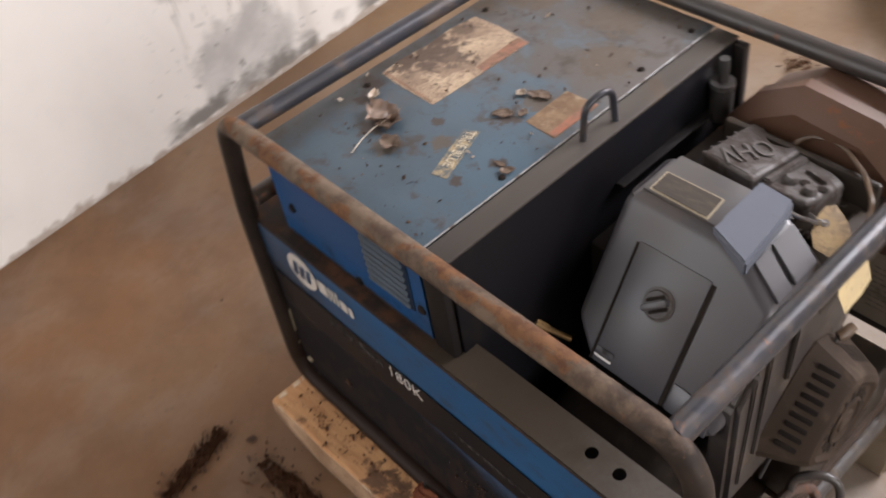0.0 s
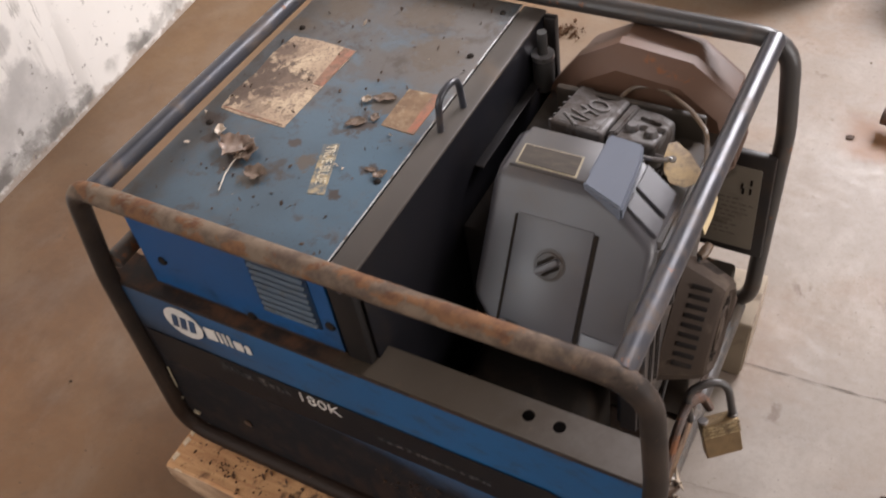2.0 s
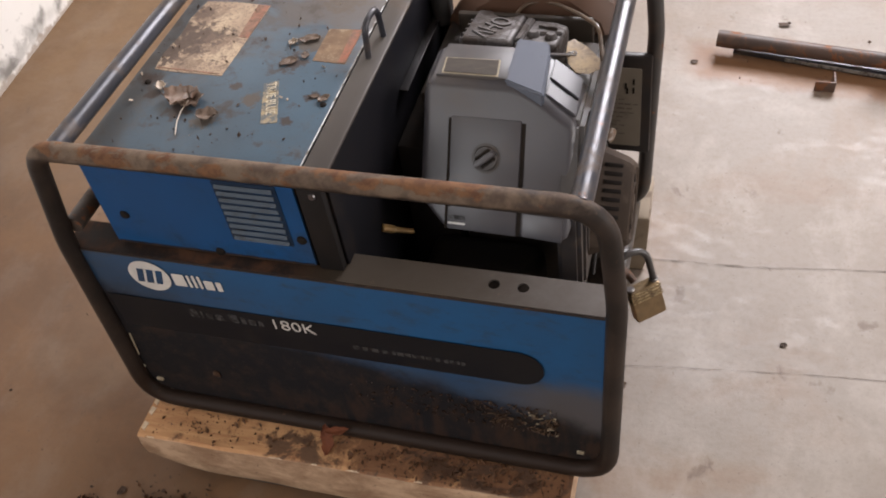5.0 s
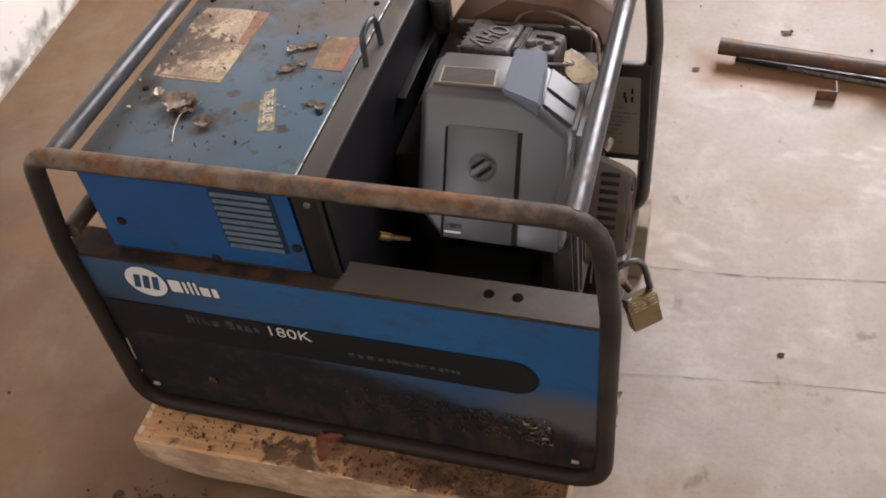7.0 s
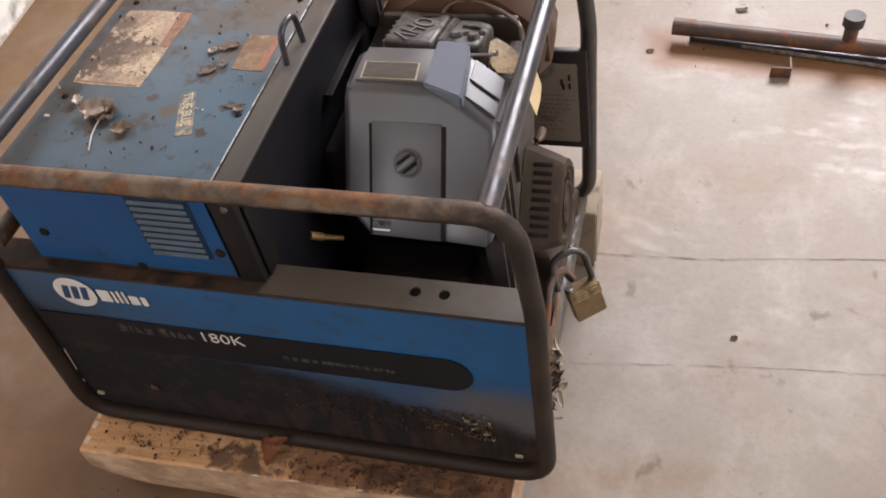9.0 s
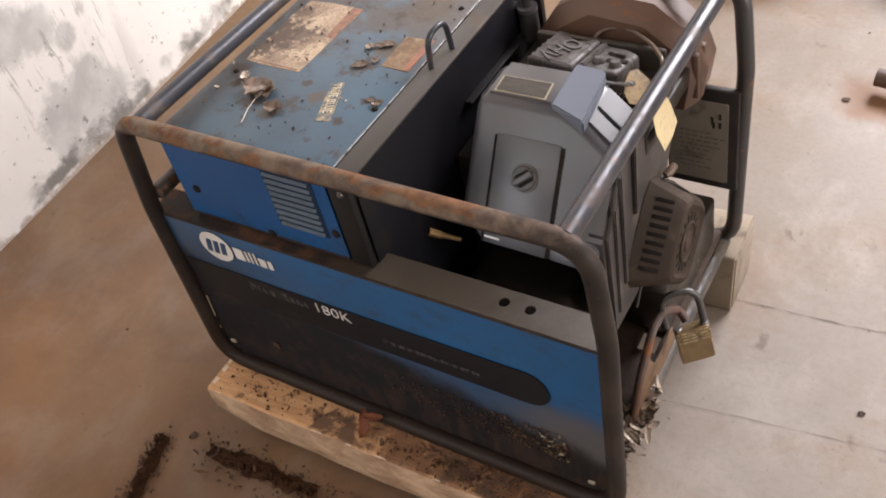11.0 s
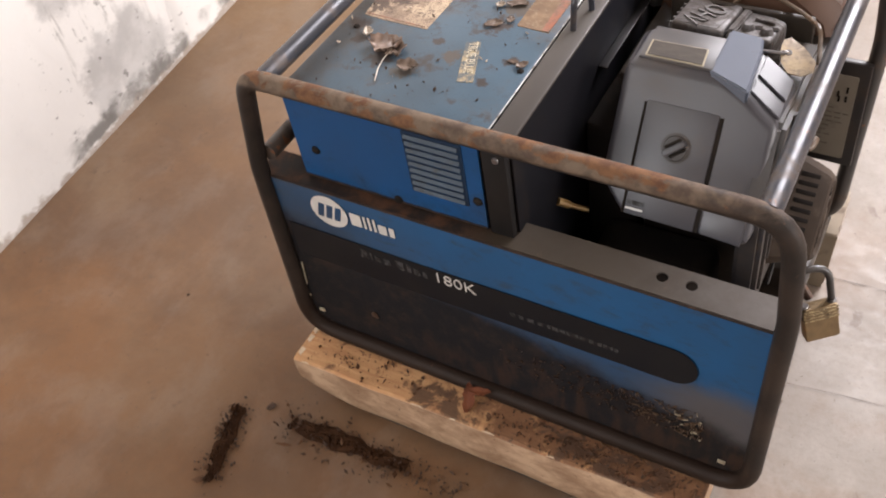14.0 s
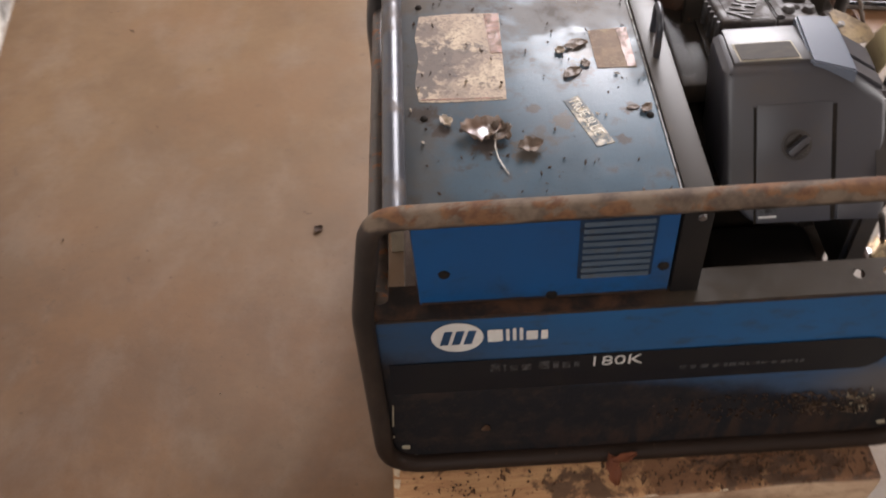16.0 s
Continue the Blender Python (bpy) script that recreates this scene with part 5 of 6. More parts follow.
for a, b in zip(rings, rings[1:]):
    for i in range(len(oct_out) - 1):
        bm.faces.new((a[i], a[i + 1], b[i + 1], b[i]))
    bm.faces.new((a[-1], a[0], b[0], b[-1]))
bm.faces.new(rings[0][::-1])
bm.faces.new(rings[-1])
muff = part("muffler", bm, "muffler", welder, "rusty brown pressed-steel muffler", smooth=32)
part("heat_shield", box(0.44, 0.62, 0.378, 0.388, 0.47, 0.56, 0.004), "engine", muff)

# blower housing flank and recoil starter
flank = part("blower_housing", slab([(0.640, 0.135, 0.30), (0.640, 0.22, 0.30), (0.640, 0.30, 0.37), (0.638, 0.352, 0.45), (0.636, 0.372, 0.535), (0.636, 0.20, 0.545), (0.640, 0.135, 0.47)], 0.03, 0.006), "plastic_dark", welder, "dark grey blower housing")
for y, z0, z1 in ((0.150, 0.33, 0.50), (0.172, 0.36, 0.53), (0.215, 0.44, 0.545)):
    part("rib", slab([(0.643, y, z0), (0.643, y + 0.009, z0), (0.643, y + 0.016, z1), (0.643, y + 0.007, z1)], 0.006, 0.0015), "plastic_dark", flank)
for y in (0.412, 0.436):
    part("rib", box(0.640, 0.650, y, y + 0.010, 0.468, 0.535, 0.003), "muffler", muff)
cx, cy, cz = 0.634, 0.268, 0.358
SPIN = Matrix.Translation((cx, cy, cz)) @ Matrix.Rotation(radians(-46), 4, "X") @ Matrix.Translation((-cx, -cy, -cz))
bm = bmesh.new()
rings = []
for x, h, r in ((0.0, 0.072, 0.030), (0.006, 0.072, 0.030), (0.009, 0.070, 0.029), (0.048, 0.057, 0.026), (0.053, 0.053, 0.024), (0.055, 0.047, 0.021), (0.052, 0.042, 0.019)):
    rings.append([bm.verts.new((cx + x, cy + a, cz + b)) for a, b in roundrect(-h, h, -h, h, r, 2)])
for a, b in zip(rings, rings[1:]):
    for i in range(len(a)):
        j = (i + 1) % len(a)
        bm.faces.new((a[i], a[j], b[j], b[i]))
bm.faces.new(rings[-1])
bm.faces.new(rings[0][::-1])
bmesh.ops.recalc_face_normals(bm, faces=bm.faces)
start = part("recoil_starter", moved(bm, SPIN), "starter", welder, "dusty recoil starter housing with cooling slots", smooth=25)
flare = math.atan2(0.013, 0.039)
slot = box(-0.0115, 0.0115, -0.0012, 0.0012, -0.0026, 0.0026, 0.0006)
for k in range(9):
    m = Matrix.Translation((cx + 0.030, cy - 0.0632, cz + 0.044 - 0.0108 * k)) @ Matrix.Rotation(flare, 4, "Z")
    part("slot", moved(slot.copy(), SPIN @ m), "near_black", start)
slot.free()
slot = box(-0.0115, 0.0115, -0.0022, 0.0022, -0.0012, 0.0012, 0.0006)
for k in range(6):
    m = Matrix.Translation((cx + 0.027, cy - 0.026 + 0.0105 * k, cz + 0.0632)) @ Matrix.Rotation(flare, 4, "Y")
    part("slot", moved(slot.copy(), SPIN @ m), "near_black", start)
slot.free()
wedge = slab([(cx + 0.010, cy - 0.064, cz + 0.050), (cx + 0.046, cy - 0.051, cz + 0.043), (cx + 0.046, cy - 0.040, cz + 0.053), (cx + 0.010, cy - 0.046, cz + 0.066)], 0.010, 0.002)
part("corner_web", moved(wedge, SPIN), "starter", start, "dusty raised corner of the starter housing")
for a, b in ((-0.044, 0.030), (-0.041, 0.037), (-0.034, 0.043), (-0.044, -0.030), (-0.041, -0.037), (-0.034, -0.043)):
    hole = moved(lathe([(0, 0.0008), (0.0022, 0.0008), (0.0024, 0), (0, 0)], 10), Matrix.Translation((cx + 0.0535, cy + a, cz + b)) @ pose(0, 0, 0, 0, 90, 0))
    part("vent_hole", moved(hole, SPIN), "near_black", start)
turn = SPIN @ Matrix.Translation((cx + 0.0518, cy, cz)) @ pose(0, 0, 0, 0, 90, 0)
part("hub", moved(lathe([(0.028, 0.0), (0.028, 0.002), (0.025, 0.003), (0.023, 0.001), (0.014, 0.001), (0.012, 0.003), (0.0, 0.003)], 28), turn), "starter", start, "round pressed boss")
slot = box(-0.005, 0.005, -0.0020, 0.0020, -0.0005, 0.0010, 0.0004)
for k in range(16):
    a = 2 * math.pi * (k + 0.5) / 16
    part("slot", moved(slot.copy(), turn @ Matrix.Rotation(a, 4, "Z") @ Matrix.Translation((0.034, 0, 0))), "near_black", start)
slot.free()
part("pull_handle", tube([(0.648, 0.296, 0.436), (0.651, 0.302, 0.437), (0.652, 0.306, 0.438), (0.654, 0.314, 0.440)], 0.006, 12, radii=(0.0050, 0.0062, 0.0062, 0.0050)), "cable", start, "worn pull handle end")
part("pull_cord", tube([(0.648, 0.298, 0.436), (0.648, 0.262, 0.405), (0.647, 0.225, 0.352), (0.646, 0.190, 0.30)], 0.0022, 8), "rubber", start)
flat_tag = slab([(0.6510, 0.254, 0.566), (0.6510, 0.290, 0.571), (0.6525, 0.308, 0.540), (0.654, 0.323, 0.503), (0.655, 0.305, 0.494), (0.654, 0.281, 0.490), (0.652, 0.262, 0.530)], 0.0008, 0)
part("sticker", flat_tag, "sticker", flank, "peeling yellow-tan sticker")
# data plate on its black frame at the back
pf = part("plate_frame", box(0.586, 0.690, 0.462, 0.474, 0.272, 0.448, 0.003), "black_paint", welder, "black plate frame")
dp = part("data_plate", moved(prism(roundrect(0.590, 0.676, 0.286, 0.428, 0.003), 0.0012), on_front(0.4615)), "plate", pf, "tan printed data plate")
for x, z in ((0.663, 0.400), (0.663, 0.385), (0.654, 0.384), (0.652, 0.392)):
    part("print_bar", moved(prism(((x, z), (x + 0.003, z), (x + 0.003, z + 0.010), (x, z + 0.010)), 0.0005), on_front(0.4600)), "near_black", dp)
rng = random.Random(9)
for k in range(9):
    z = 0.372 - k * 0.008
    x, end = 0.606, rng.uniform(0.640, 0.668)
    while x < end:
        w = rng.uniform(0.004, 0.011)
        part("print_bar", moved(prism(((x, z), (x + w, z), (x + w, z + 0.0017), (x, z + 0.0017)), 0.0004), on_front(0.4600)), "plate_ink", dp)
        x += w + 0.003
# tool-steel latch loop that carries the padlock
part("hasp", tube(filleted([(0.668, 0.108, 0.165), (0.671, 0.132, 0.232), (0.672, 0.178, 0.279), (0.673, 0.210, 0.280), (0.682, 0.244, 0.250), (0.694, 0.240, 0.236)], [0.03, 0.03, 0.02, 0.012]), 0.0058, 10), "pipe", welder, "bent rusty hasp loop")
hp = prism([(0.118, 0.161), (0.126, 0.216), (0.144, 0.249), (0.158, 0.262), (0.166, 0.250), (0.168, 0.226), (0.182, 0.204), (0.212, 0.200), (0.246, 0.205), (0.254, 0.190), (0.254, 0.166)], 0.0022, 0.0006)
part("hasp_plate", moved(hp, Matrix(((0, 0, 1, 0.6695), (1, 0, 0, 0), (0, 1, 0, 0), (0, 0, 0, 1)))), "strap", welder, "dusty tan strap plate")

# ---- things hanging on the machine ----
lock = thing("padlock", (0.712, 0.232, 0.22), "scuffed brass padlock hanging from the hasp", "padlock")
up = Vector((-0.27, 0.20, 0.94)).normalized()
across = (Vector((0.83, 0.55, 0.0)) - up * up.dot(Vector((0.83, 0.55, 0.0)))).normalized()
lm = Matrix.Translation((0.714, 0.216, 0.232)) @ Matrix((across, up.cross(across), up)).transposed().to_4x4()
bm = moved(prism(roundrect(-0.0225, 0.0225, -0.027, 0.023, 0.003, 3), 0.019, 0.002), lm @ pose(0, 0.0095, 0, 90, 0, 0))
part("body", bm, "brass", lock, "laminated brass body")
for k in range(4):
    z = 0.004 + k * 0.0046
    part("plate_edge", moved(box(-0.0232, 0.0232, -0.0102, 0.0102, z, z + 0.0026, 0.0006), lm), "brass_worn", lock, "rubbed bright lamination")
for x in (-0.0180, 0.0180):
    part("shackle_socket", moved(lathe([(0.0, 0.0255), (0.0058, 0.0255), (0.0064, 0.0235), (0.0064, 0.0215), (0.0, 0.0215)], 14), lm @ Matrix.Translation((x, 0, 0))), "steel", lock)
sh = filleted([(-0.0320, 0, 0.030), (-0.0320, 0, 0.077), (0.0180, 0, 0.077), (0.0180, 0, 0.018)], [0.0249, 0.0249], 10)
part("shackle", tube([lm @ p for p in sh], 0.0048, 12), "tube_dark", lock, "steel shackle")
tagm = thing("hang_tag", (0.612, 0.31, 0.568), "yellow-tan metal hang tag with a wire eye", "tag")
outline = [(0.597, 0.320), (0.604, 0.327), (0.622, 0.318), (0.640, 0.300), (0.641, 0.285), (0.630, 0.276), (0.614, 0.276), (0.603, 0.288), (0.598, 0.304)]
bm = bmesh.new()
low = [bm.verts.new((x, y, 0.5600 + 0.18 * (y - 0.30) - 0.08 * (x - 0.62) + 3.0 * (x - 0.62) ** 2)) for x, y in outline]
top = [bm.verts.new(v.co + Vector((0, -0.0003, 0.0009))) for v in low]
for k in range(len(low)):
    n = (k + 1) % len(low)
    bm.faces.new((low[k], low[n], top[n], top[k]))
bmesh.ops.triangulate(bm, faces=[bm.faces.new(low[::-1]), bm.faces.new(top)])
part("tag_plate", bm, "tag", tagm)
part("eyelet", moved(lathe([(0.0018, 0.0012), (0.0042, 0.0012), (0.0045, 0.0), (0.0018, 0.0)], 14), Matrix.Translation((0.607, 0.304, 0.5630)) @ pose(0, 0, 0, 10, 0, 0)), "steel", tagm)
part("tie_wire", tube(filleted([(0.607, 0.304, 0.5645), (0.601, 0.300, 0.568), (0.596, 0.297, 0.560), (0.594, 0.295, 0.548)], [0.006, 0.006], 5), 0.0009, 6), "steel", tagm, "thin twisted tie wire")

# ---- fallen leaves on the lid and round about ----
def leaf_mesh(length, width, curl, seed, n=12):
    """A dry leaf: a torn pointed sheet, curled and crumpled, with its own thickness."""
    rng = random.Random(seed)
    off = Vector((rng.uniform(0, 50), rng.uniform(0, 50), 0))
    bm = bmesh.new()
    rows = []
    cols = 7 if n > 6 else 3
    bend = rng.uniform(-0.3, 0.3)
    for i in range(n + 1):
        u = i / n
        w = width * math.sin(math.pi * min(1, u * 0.94 + 0.03)) ** 0.6
        row = []
        for j in range(cols):
            s = 2 * j / (cols - 1) - 1
            jag = 1 + 0.55 * noise.noise(Vector((u * 11, s * 2, 0)) + off) * abs(s)
            x, y = (u - 0.5) * length + 0.10 * length * noise.noise(Vector((s * 3, u * 5, 4)) + off), s * w * jag + bend * width * math.sin(math.pi * u)
            z = 0.5 * curl * (abs(s) ** 1.5 * width + ((u - 0.5) * 2) ** 2 * length * 0.22)
            z += width * (0.30 * noise.noise(Vector((u * 3.5, s * 1.6, 1)) + off) + 0.16 * noise.noise(Vector((u * 10, s * 5, 2)) + off))
            row.append(bm.verts.new((x, y, z)))
        rows.append(row)
    for a, b in zip(rows, rows[1:]):
        for j in range(cols - 1):
            bm.faces.new((a[j], a[j + 1], b[j + 1], b[j]))
    bmesh.ops.recalc_face_normals(bm, faces=bm.faces)
    bmesh.ops.solidify(bm, geom=bm.faces[:], thickness=0.0005)
    low = min(v.co.z for v in bm.verts)
    bmesh.ops.translate(bm, vec=(0, 0, -low), verts=bm.verts)
    return bm


LEAVES = [
    (0.168, 0.132, 0.592, 0.044, 0.017, 0.8, 8, "leaf_gloss"), (0.186, 0.124, 0.592, 0.026, 0.012, 0.8, 130, "leaf"),
    (0.131, 0.146, 0.592, 0.017, 0.006, 1.2, 120, "leaf_pale"), (0.216, 0.101, 0.592, 0.024, 0.010, 0.8, 10, "leaf"),
    (0.284, 0.258, 0.592, 0.028, 0.007, 0.3, 20, "leaf"), (0.265, 0.249, 0.592, 0.012, 0.006, 0.9, 60, "leaf_pale"),
    (0.274, 0.211, 0.592, 0.022, 0.007, 0.3, 30, "leaf"), (0.290, 0.226, 0.592, 0.014, 0.005, 0.4, 100, "leaf"),
    (0.343, 0.149, 0.592, 0.016, 0.005, 0.8, 50, "leaf"), (0.329, 0.153, 0.592, 0.013, 0.003, 0.3, 5, "leaf"),
]
for k, (x, y, z, l, w, c, rz, mat) in enumerate(LEAVES):
    bm = moved(leaf_mesh(l, w, c, 30 + k), pose(x, y, z + 0.0003, 0, 0, rz))
    text = {"leaf": "curled dry brown leaf on the lid", "leaf_gloss": "crumpled glossy brown leaf on the lid", "leaf_pale": "pale torn leaf scrap on the lid"}[mat]
    single("dry_leaf", bm, mat, text, "leaf", group="leaves on the lid", smooth=60)
single("twig", tube([(0.182, 0.122, 0.598), (0.1795, 0.106, 0.5955), (0.1815, 0.090, 0.5938), (0.190, 0.068, 0.5932)], 0.0007, 6), "stem", "thin pale twig on the lid", "twig")
def crumbs(count, place, size, seed):
    """Scattered angular crumbs; place gives a centre for each."""
    rng = random.Random(seed)
    verts, faces = [], []
    for _ in range(count):
        c = Vector(place(rng))
        s = size * (0.35 + 1.9 * rng.random() ** 2.5)
        m = Euler((rng.uniform(0, 6), rng.uniform(0, 6), rng.uniform(0, 6))).to_matrix()
        sx, sy, sz = s * rng.uniform(0.6, 1.7), s * rng.uniform(0.4, 1), s * rng.uniform(0.2, 0.6)
        n = len(verts)
        pts = [m @ Vector((x * sx, y * sy, z * sz)) for x, y, z in ((1, 0, 0), (-1, 0, 0), (0, 1, 0), (0, -1, 0), (0, 0, 1), (0, 0, -1))]
        low = min(p.z for p in pts)
        verts += [c + p - Vector((0, 0, low)) for p in pts]
        faces += [(n + a, n + b, n + d) for a, b, d in ((0, 2, 4), (2, 1, 4), (1, 3, 4), (3, 0, 4), (2, 0, 5), (1, 2, 5), (3, 1, 5), (0, 3, 5))]
    me = bpy.data.meshes.new("crumbs")
    me.from_pydata([tuple(v) for v in verts], [], faces)
    return me


def litter(name, me, mat, label, category):
    me.transform(STANCE[0])
    me.materials.append(M[mat])
    return tagged(new(name, me), label, category, kind="stuff")


litter("lid_crumbs", crumbs(230, lambda r: (r.uniform(0.09, 0.35), 0.03 + 0.43 * r.random() ** 1.2, 0.592), 0.0013, 1), "litter", "dark dirt crumbs scattered on the lid", "crumbs")
litter("pale_crumbs", crumbs(16, lambda r: (r.uniform(0.09, 0.35), r.uniform(0.05, 0.4), 0.592), 0.0018, 6), "leaf_pale", "pale specks on the lid", "crumbs")


STANCE[0] = SQUARE
bm = moved(leaf_mesh(0.044, 0.009, 0.7, 77), Matrix.Translation((0.318, -0.032, timber_top(0.318) + 0.016)) @ Matrix.Rotation(radians(42), 4, "X") @ Matrix.Rotation(radians(100), 4, "Z") @ Matrix.Translation((0, 0, -0.004)))
single("dry_leaf", bm, "leaf_red", "curled red-brown leaf leaning on the bottom tube", "leaf", smooth=60)
bm = moved(leaf_mesh(0.035, 0.006, 0.8, 79), Matrix.Translation((0.332, -0.020, timber_top(0.33) + 0.026)) @ Matrix.Rotation(radians(25), 4, "X") @ Matrix.Rotation(radians(12), 4, "Z"))
single("dry_leaf", bm, "leaf_red", "small red-brown leaf caught on the bottom tube", "leaf", smooth=60)


def timber_place(r):
    k = r.random()
    if k < 0.22:
        x, y = r.gauss(0.107, 0.022), r.gauss(-0.037, 0.007)
    elif k < 0.34:
        x, y = r.gauss(0.17, 0.05), r.gauss(-0.032, 0.014)
    else:
        x, y = 0.28 + 0.36 * r.random() ** 0.7, r.uniform(-0.062, -0.016)
    x, y = min(0.65, max(0.045, x)), min(-0.014, max(-0.063, y))
    return (x, y, timber_top(x) + 0.0005)


def timber_bark(r):
    x = min(0.655, max(0.05, r.gauss(0.52, 0.09) if r.random() < 0.85 else r.uniform(0.05, 0.3)))
    return (x, min(-0.016, max(-0.063, r.gauss(-0.038, 0.014))), timber_top(x) + 0.0005)


litter("timber_crumbs", crumbs(360, timber_place, 0.0014, 2), "litter", "dark rotted crumbs on the timber", "crumbs")
litter("timber_bark", crumbs(520, timber_bark, 0.0024, 12), "bark", "red-brown bark bits on the timber", "crumbs")


def heap(a, b, width, height, seed):
    """A long low heap of rotted bark between two places on the floor."""
    a, b = Vector((*a, 0)), Vector((*b, 0))
    bm = bmesh.new()
    n, m = 40, 12
    d = (b - a).normalized()
    s = Vector((-d.y, d.x, 0))
    grid = []
    for i in range(n + 1):
        u = i / n
        env = math.sin(math.pi * (0.06 + 0.88 * u)) ** 0.45
        row = []
        for j in range(m + 1):
            q = j / m * 2 - 1
            w = width * env * (1 + 0.6 * noise.noise(Vector((u * 7, seed, 0))))
            p = a.lerp(b, u) + s * (q * w + 0.010 * noise.noise(Vector((u * 5, seed + 9, 0))))
            z = height * max(0.0, 1 - q * q) ** 0.6 * env * (0.75 + 0.9 * noise.noise(Vector((u * 16, q * 3, seed))))
            row.append(bm.verts.new((p.x, p.y, max(0.0, z) + 0.0016)))
        grid.append(row)
    for r0, r1 in zip(grid, grid[1:]):
        for j in range(m):
            bm.faces.new((r0[j], r0[j + 1], r1[j + 1], r1[j]))
    return bm


single("bark_heap", heap((-0.068, -0.128), (-0.036, -0.262), 0.013, 0.012, 1.3), "heap", "long dark heap of rotted bark on the floor", "debris", kind="stuff", smooth=20)
single("bark_heap", heap((0.028, -0.118), (0.24, -0.112), 0.016, 0.009, 5.7), "heap", "low dark heap of rotted bark by the timber", "debris", kind="stuff", smooth=20)


def near_heaps(r):
    if r.random() < 0.35:
        u = r.random()
        return (-0.068 + 0.032 * u + r.gauss(0, 0.016), -0.128 - 0.134 * u + r.gauss(0, 0.014), 0.0016)
    return (0.01 + 0.34 * r.random() + r.gauss(0, 0.01), -0.120 + r.gauss(0, 0.020), 0.0016)


litter("floor_crumbs", crumbs(900, near_heaps, 0.0022, 3), "litter", "dark rotted crumbs on the floor", "crumbs")
def on_heap(r):
    if r.random() < 0.42:
        u = r.random()
        return (-0.068 + 0.032 * u + r.gauss(0, 0.006), -0.128 - 0.134 * u + r.gauss(0, 0.004), 0.004 + 0.006 * r.random())
    u = r.random()
    return (0.03 + 0.22 * u + r.gauss(0, 0.006), -0.117 + r.gauss(0, 0.008), 0.002 + 0.006 * r.random())


litter("heap_fibres", crumbs(700, on_heap, 0.0024, 33), "heap", "matted dark fibres on the bark heaps", "debris")
litter("floor_bark", crumbs(60, near_heaps, 0.004, 13), "bark", "brown bark bits on the floor", "crumbs")
litter("floor_specks", crumbs(110, lambda r: (r.uniform(-0.7, 1.6), r.uniform(-0.4, 1.6), 0.0008), 0.0019, 4), "litter", "dark specks strewn over the floor", "crumbs")
litter("dirt_patch", crumbs(170, lambda r: (0.132 + r.gauss(0, 0.018), 1.248 + r.gauss(0, 0.016), 0.001), 0.0030, 41), "bark", "brown dirt patch on the floor", "dirt")
single("clod", moved(leaf_mesh(0.016, 0.006, 0.7, 93), pose(0.775, 1.099, 0.001, 0, 0, 10)), "litter", "small dark clod on the floor", "debris", smooth=60)
single("clod", moved(leaf_mesh(0.026, 0.007, 0.7, 94), pose(0.965, 1.262, 0.001, 0, 0, 10)), "litter", "small dark clod on the floor", "debris", smooth=60)
single("clod", moved(leaf_mesh(0.018, 0.008, 0.9, 95), pose(-0.102, 0.539, 0.001, 0, 0, 40)), "litter", "small dark clod on the floor", "debris", smooth=60)
single("clod", moved(leaf_mesh(0.016, 0.006, 0.6, 91), pose(-0.020, -0.107, 0.001, 0, 0, 60)), "litter", "small dark clod on the floor", "debris", smooth=60)
single("clod", moved(leaf_mesh(0.012, 0.004, 0.6, 92), pose(0.961, 0.350, 0.001, 0, 0, 20)), "dried_mud", "small dark dead insect-sized clod on the floor", "debris", smooth=60)
STANCE[0] = RACKED
# shredded leaves caught on the bottom tube
rng = random.Random(21)
shreds = bmesh.new()
for k in range(120):
    u = rng.random()
    bm = leaf_mesh(rng.uniform(0.012, 0.034), rng.uniform(0.002, 0.006), rng.uniform(0.2, 1.2), 200 + k, 4)
    moved(bm, pose(0.668 + rng.gauss(0, 0.013), 0.02 + 0.15 * u, 0.162 + rng.uniform(0, 0.022) * (1 - u), rng.uniform(-50, 50), rng.uniform(-50, 50), rng.uniform(0, 360)))
    shreds = join(shreds, bm)
single("shredded_leaves", shreds, "leaf", "shredded dry leaves caught on the bottom tube", "leaves", kind="stuff", smooth=60)
shreds = bmesh.new()
for k in range(34):
    bm = leaf_mesh(rng.uniform(0.012, 0.03), rng.uniform(0.002, 0.005), rng.uniform(0.2, 1.2), 300 + k, 4)
    moved(bm, pose(0.668 + rng.gauss(0, 0.012), 0.03 + 0.14 * rng.random(), 0.168 + rng.uniform(0, 0.012), rng.uniform(-50, 50), rng.uniform(-50, 50), rng.uniform(0, 360)))
    shreds = join(shreds, bm)
single("shredded_leaves", shreds, "leaf_pale", "pale leaf shreds caught on the bottom tube", "leaves", kind="stuff", smooth=60)
STANCE[0] = SQUARE

# ---- things on the far floor ----
pipe = thing("steel_pipe", (1.2, 1.03, 0.0), "rusty steel pipe lying on a flat bar", "pipe")
PA, PB = Vector((0.824, 1.145, 0.036)), Vector((2.03, 0.99, 0.036))
part("barrel", tube([PA, PA.lerp(PB, 0.5), PB], 0.0170, 20), "pipe", pipe)
part("collar", tube([PA - (PB - PA) * 0.004, PA.lerp(PB, 0.035)], 0.0186, 20), "pipe", pipe, "rusted collar at the open end")
part("bore", tube([PA - (PB - PA) * 0.0046, PA - (PB - PA) * 0.0042], 0.0145, 20), "near_black", pipe)
part("stub", tube([PA.lerp(PB, 0.288) + Vector((0, 0, 0.015)), PA.lerp(PB, 0.288) + Vector((0, 0, 0.052))], 0.014, 16), "pipe", pipe)
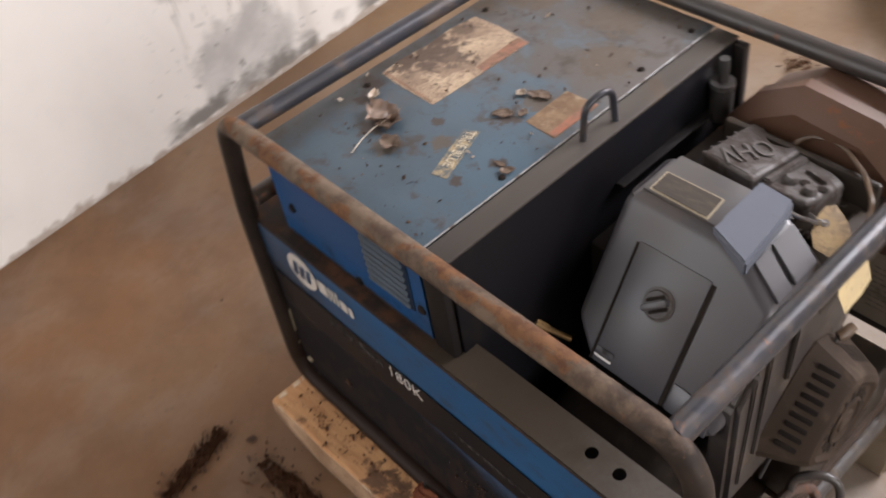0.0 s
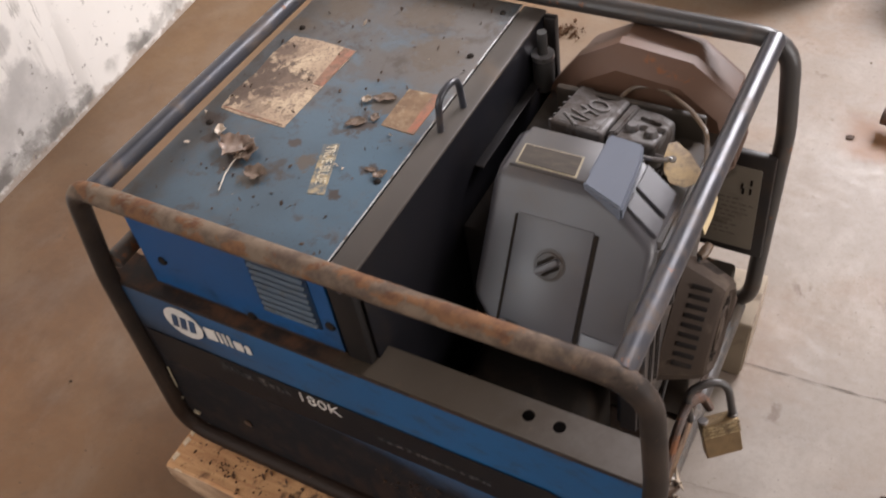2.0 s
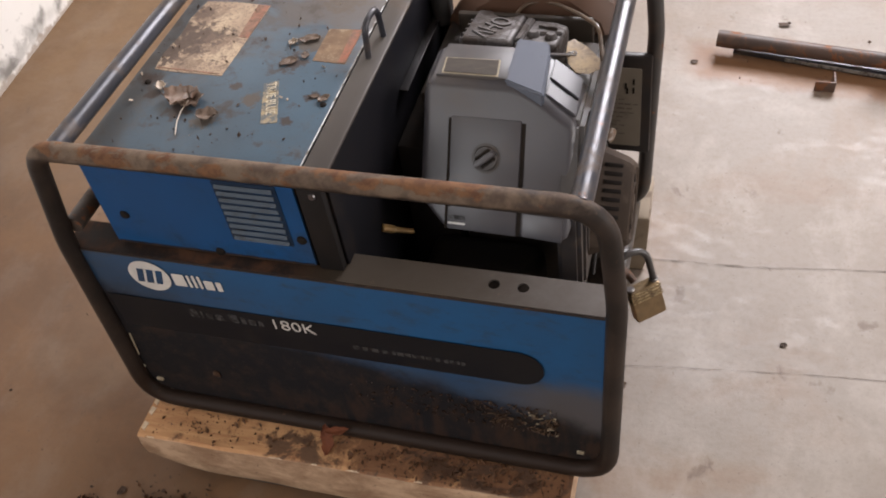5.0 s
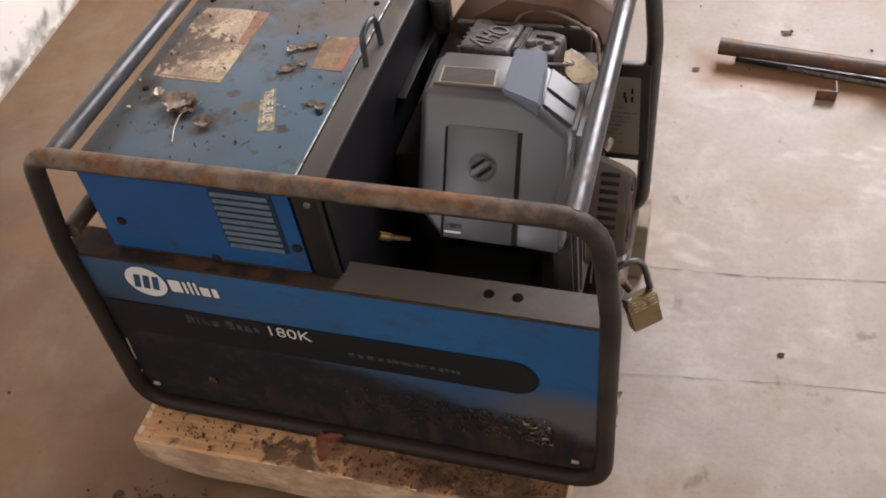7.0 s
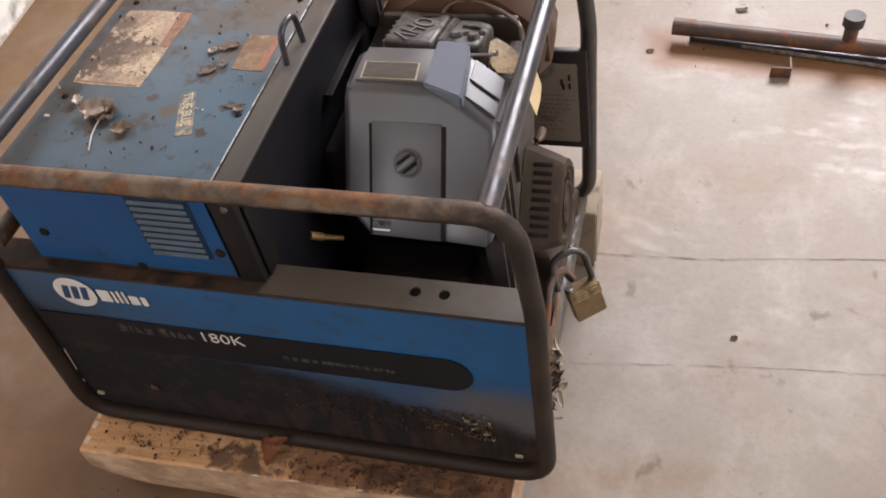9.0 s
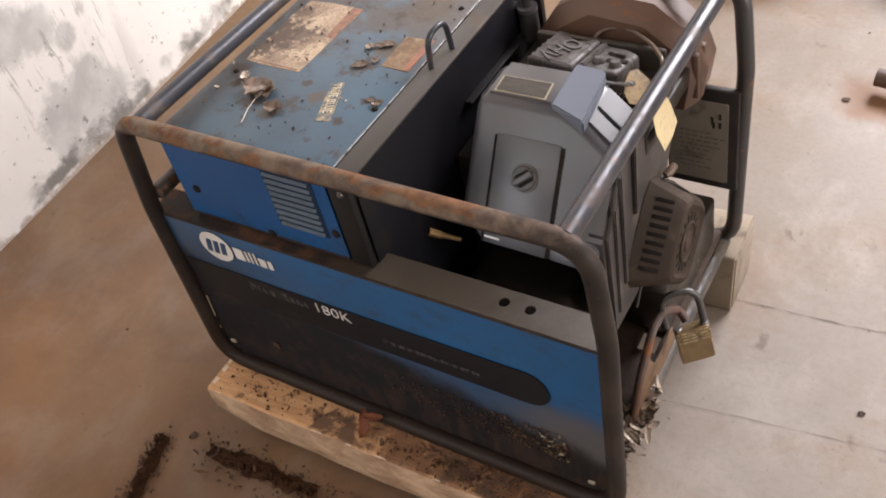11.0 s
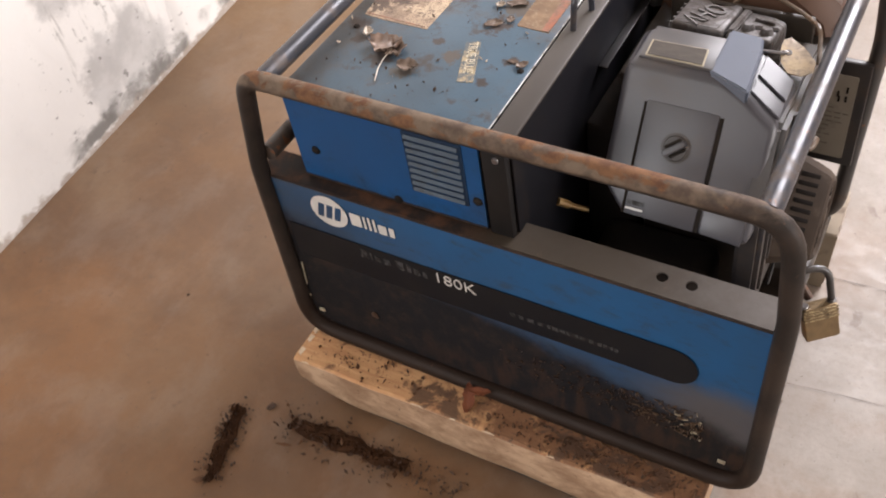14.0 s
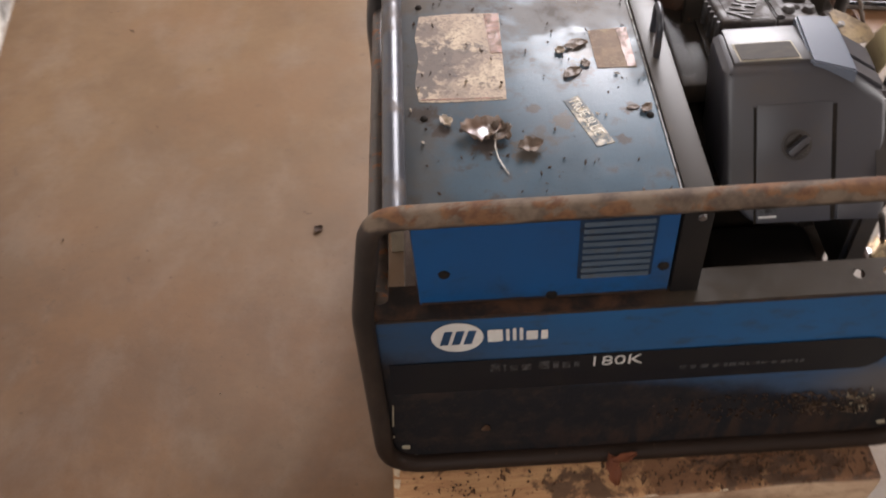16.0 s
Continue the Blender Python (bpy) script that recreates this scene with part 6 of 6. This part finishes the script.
part("stub_cap", tube([PA.lerp(PB, 0.288) + Vector((0, 0, 0.050)), PA.lerp(PB, 0.288) + Vector((0, 0, 0.072))], 0.021, 16), "rubber", pipe, "black cap")
bar = thing("flat_bar", (1.3, 1.0, 0.0), "flat steel bar lying under the pipe", "bar")
ang = radians(-10.2)
bm = Matrix.Translation((0.856, 1.139, 0)) @ Matrix.Rotation(ang, 4, "Z")
part("strip", moved(box(0.0, 1.15, 0.002, 0.050, 0.0015, 0.0125, 0.001), bm), "tube", bar)
# highlight on the bar's near edge, put in as a pale strip
part("edge_glint", moved(box(0.11, 1.15, 0.0, 0.0025, 0.0045, 0.0128, 0.0005), bm), "bright_edge", bar, "bright strip for the highlight on the near edge")
clip = thing("angle_bracket", (0.965, 0.97, 0.0), "small rusty angle bracket on the floor", "bracket")
part("flange", box(1.022, 1.063, 1.028, 1.032, 0.0014, 0.026, 0.0008), "pipe", clip)
part("web", box(1.059, 1.063, 1.032, 1.068, 0.0014, 0.026, 0.0008), "pipe", clip)
tyre = thing("tyre", (0.37, 1.74, 0.0), "worn black tyre lying on the floor", "tyre")
prof = [(0.17, 0.02), (0.20, 0.004), (0.255, 0.0015), (0.285, 0.012), (0.298, 0.04), (0.300, 0.08), (0.298, 0.12), (0.285, 0.148), (0.255, 0.158), (0.20, 0.155), (0.17, 0.14), (0.166, 0.08), (0.17, 0.02)]
part("carcass", moved(lathe(prof, 56), Matrix.Translation((0.395, 1.765, 0))), "rubber", tyre)
lug = box(-0.010, 0.010, -0.003, 0.004, -0.03, 0.03, 0.001)
for k in range(36):
    part("tread_block", moved(lug.copy(), Matrix.Translation((0.395, 1.765, 0.08)) @ Matrix.Rotation(2 * math.pi * k / 36, 4, "Z") @ Matrix.Translation((0, 0.299, 0))), "rubber", tyre)
lug.free()
can = thing("red_box", (0.91, 1.70, 0.0), "red metal box with a dark side on the floor", "box")
part("body", box(0.775, 1.08, 1.585, 1.83, 0.0015, 0.16, 0.008), "red", can)
part("dark_side", box(0.770, 0.7755, 1.60, 1.82, 0.012, 0.15, 0.002), "rubber", can)
part("white_panel", box(0.81, 1.03, 1.581, 1.5855, 0.055, 0.13, 0.001), "white", can, "white label panel")
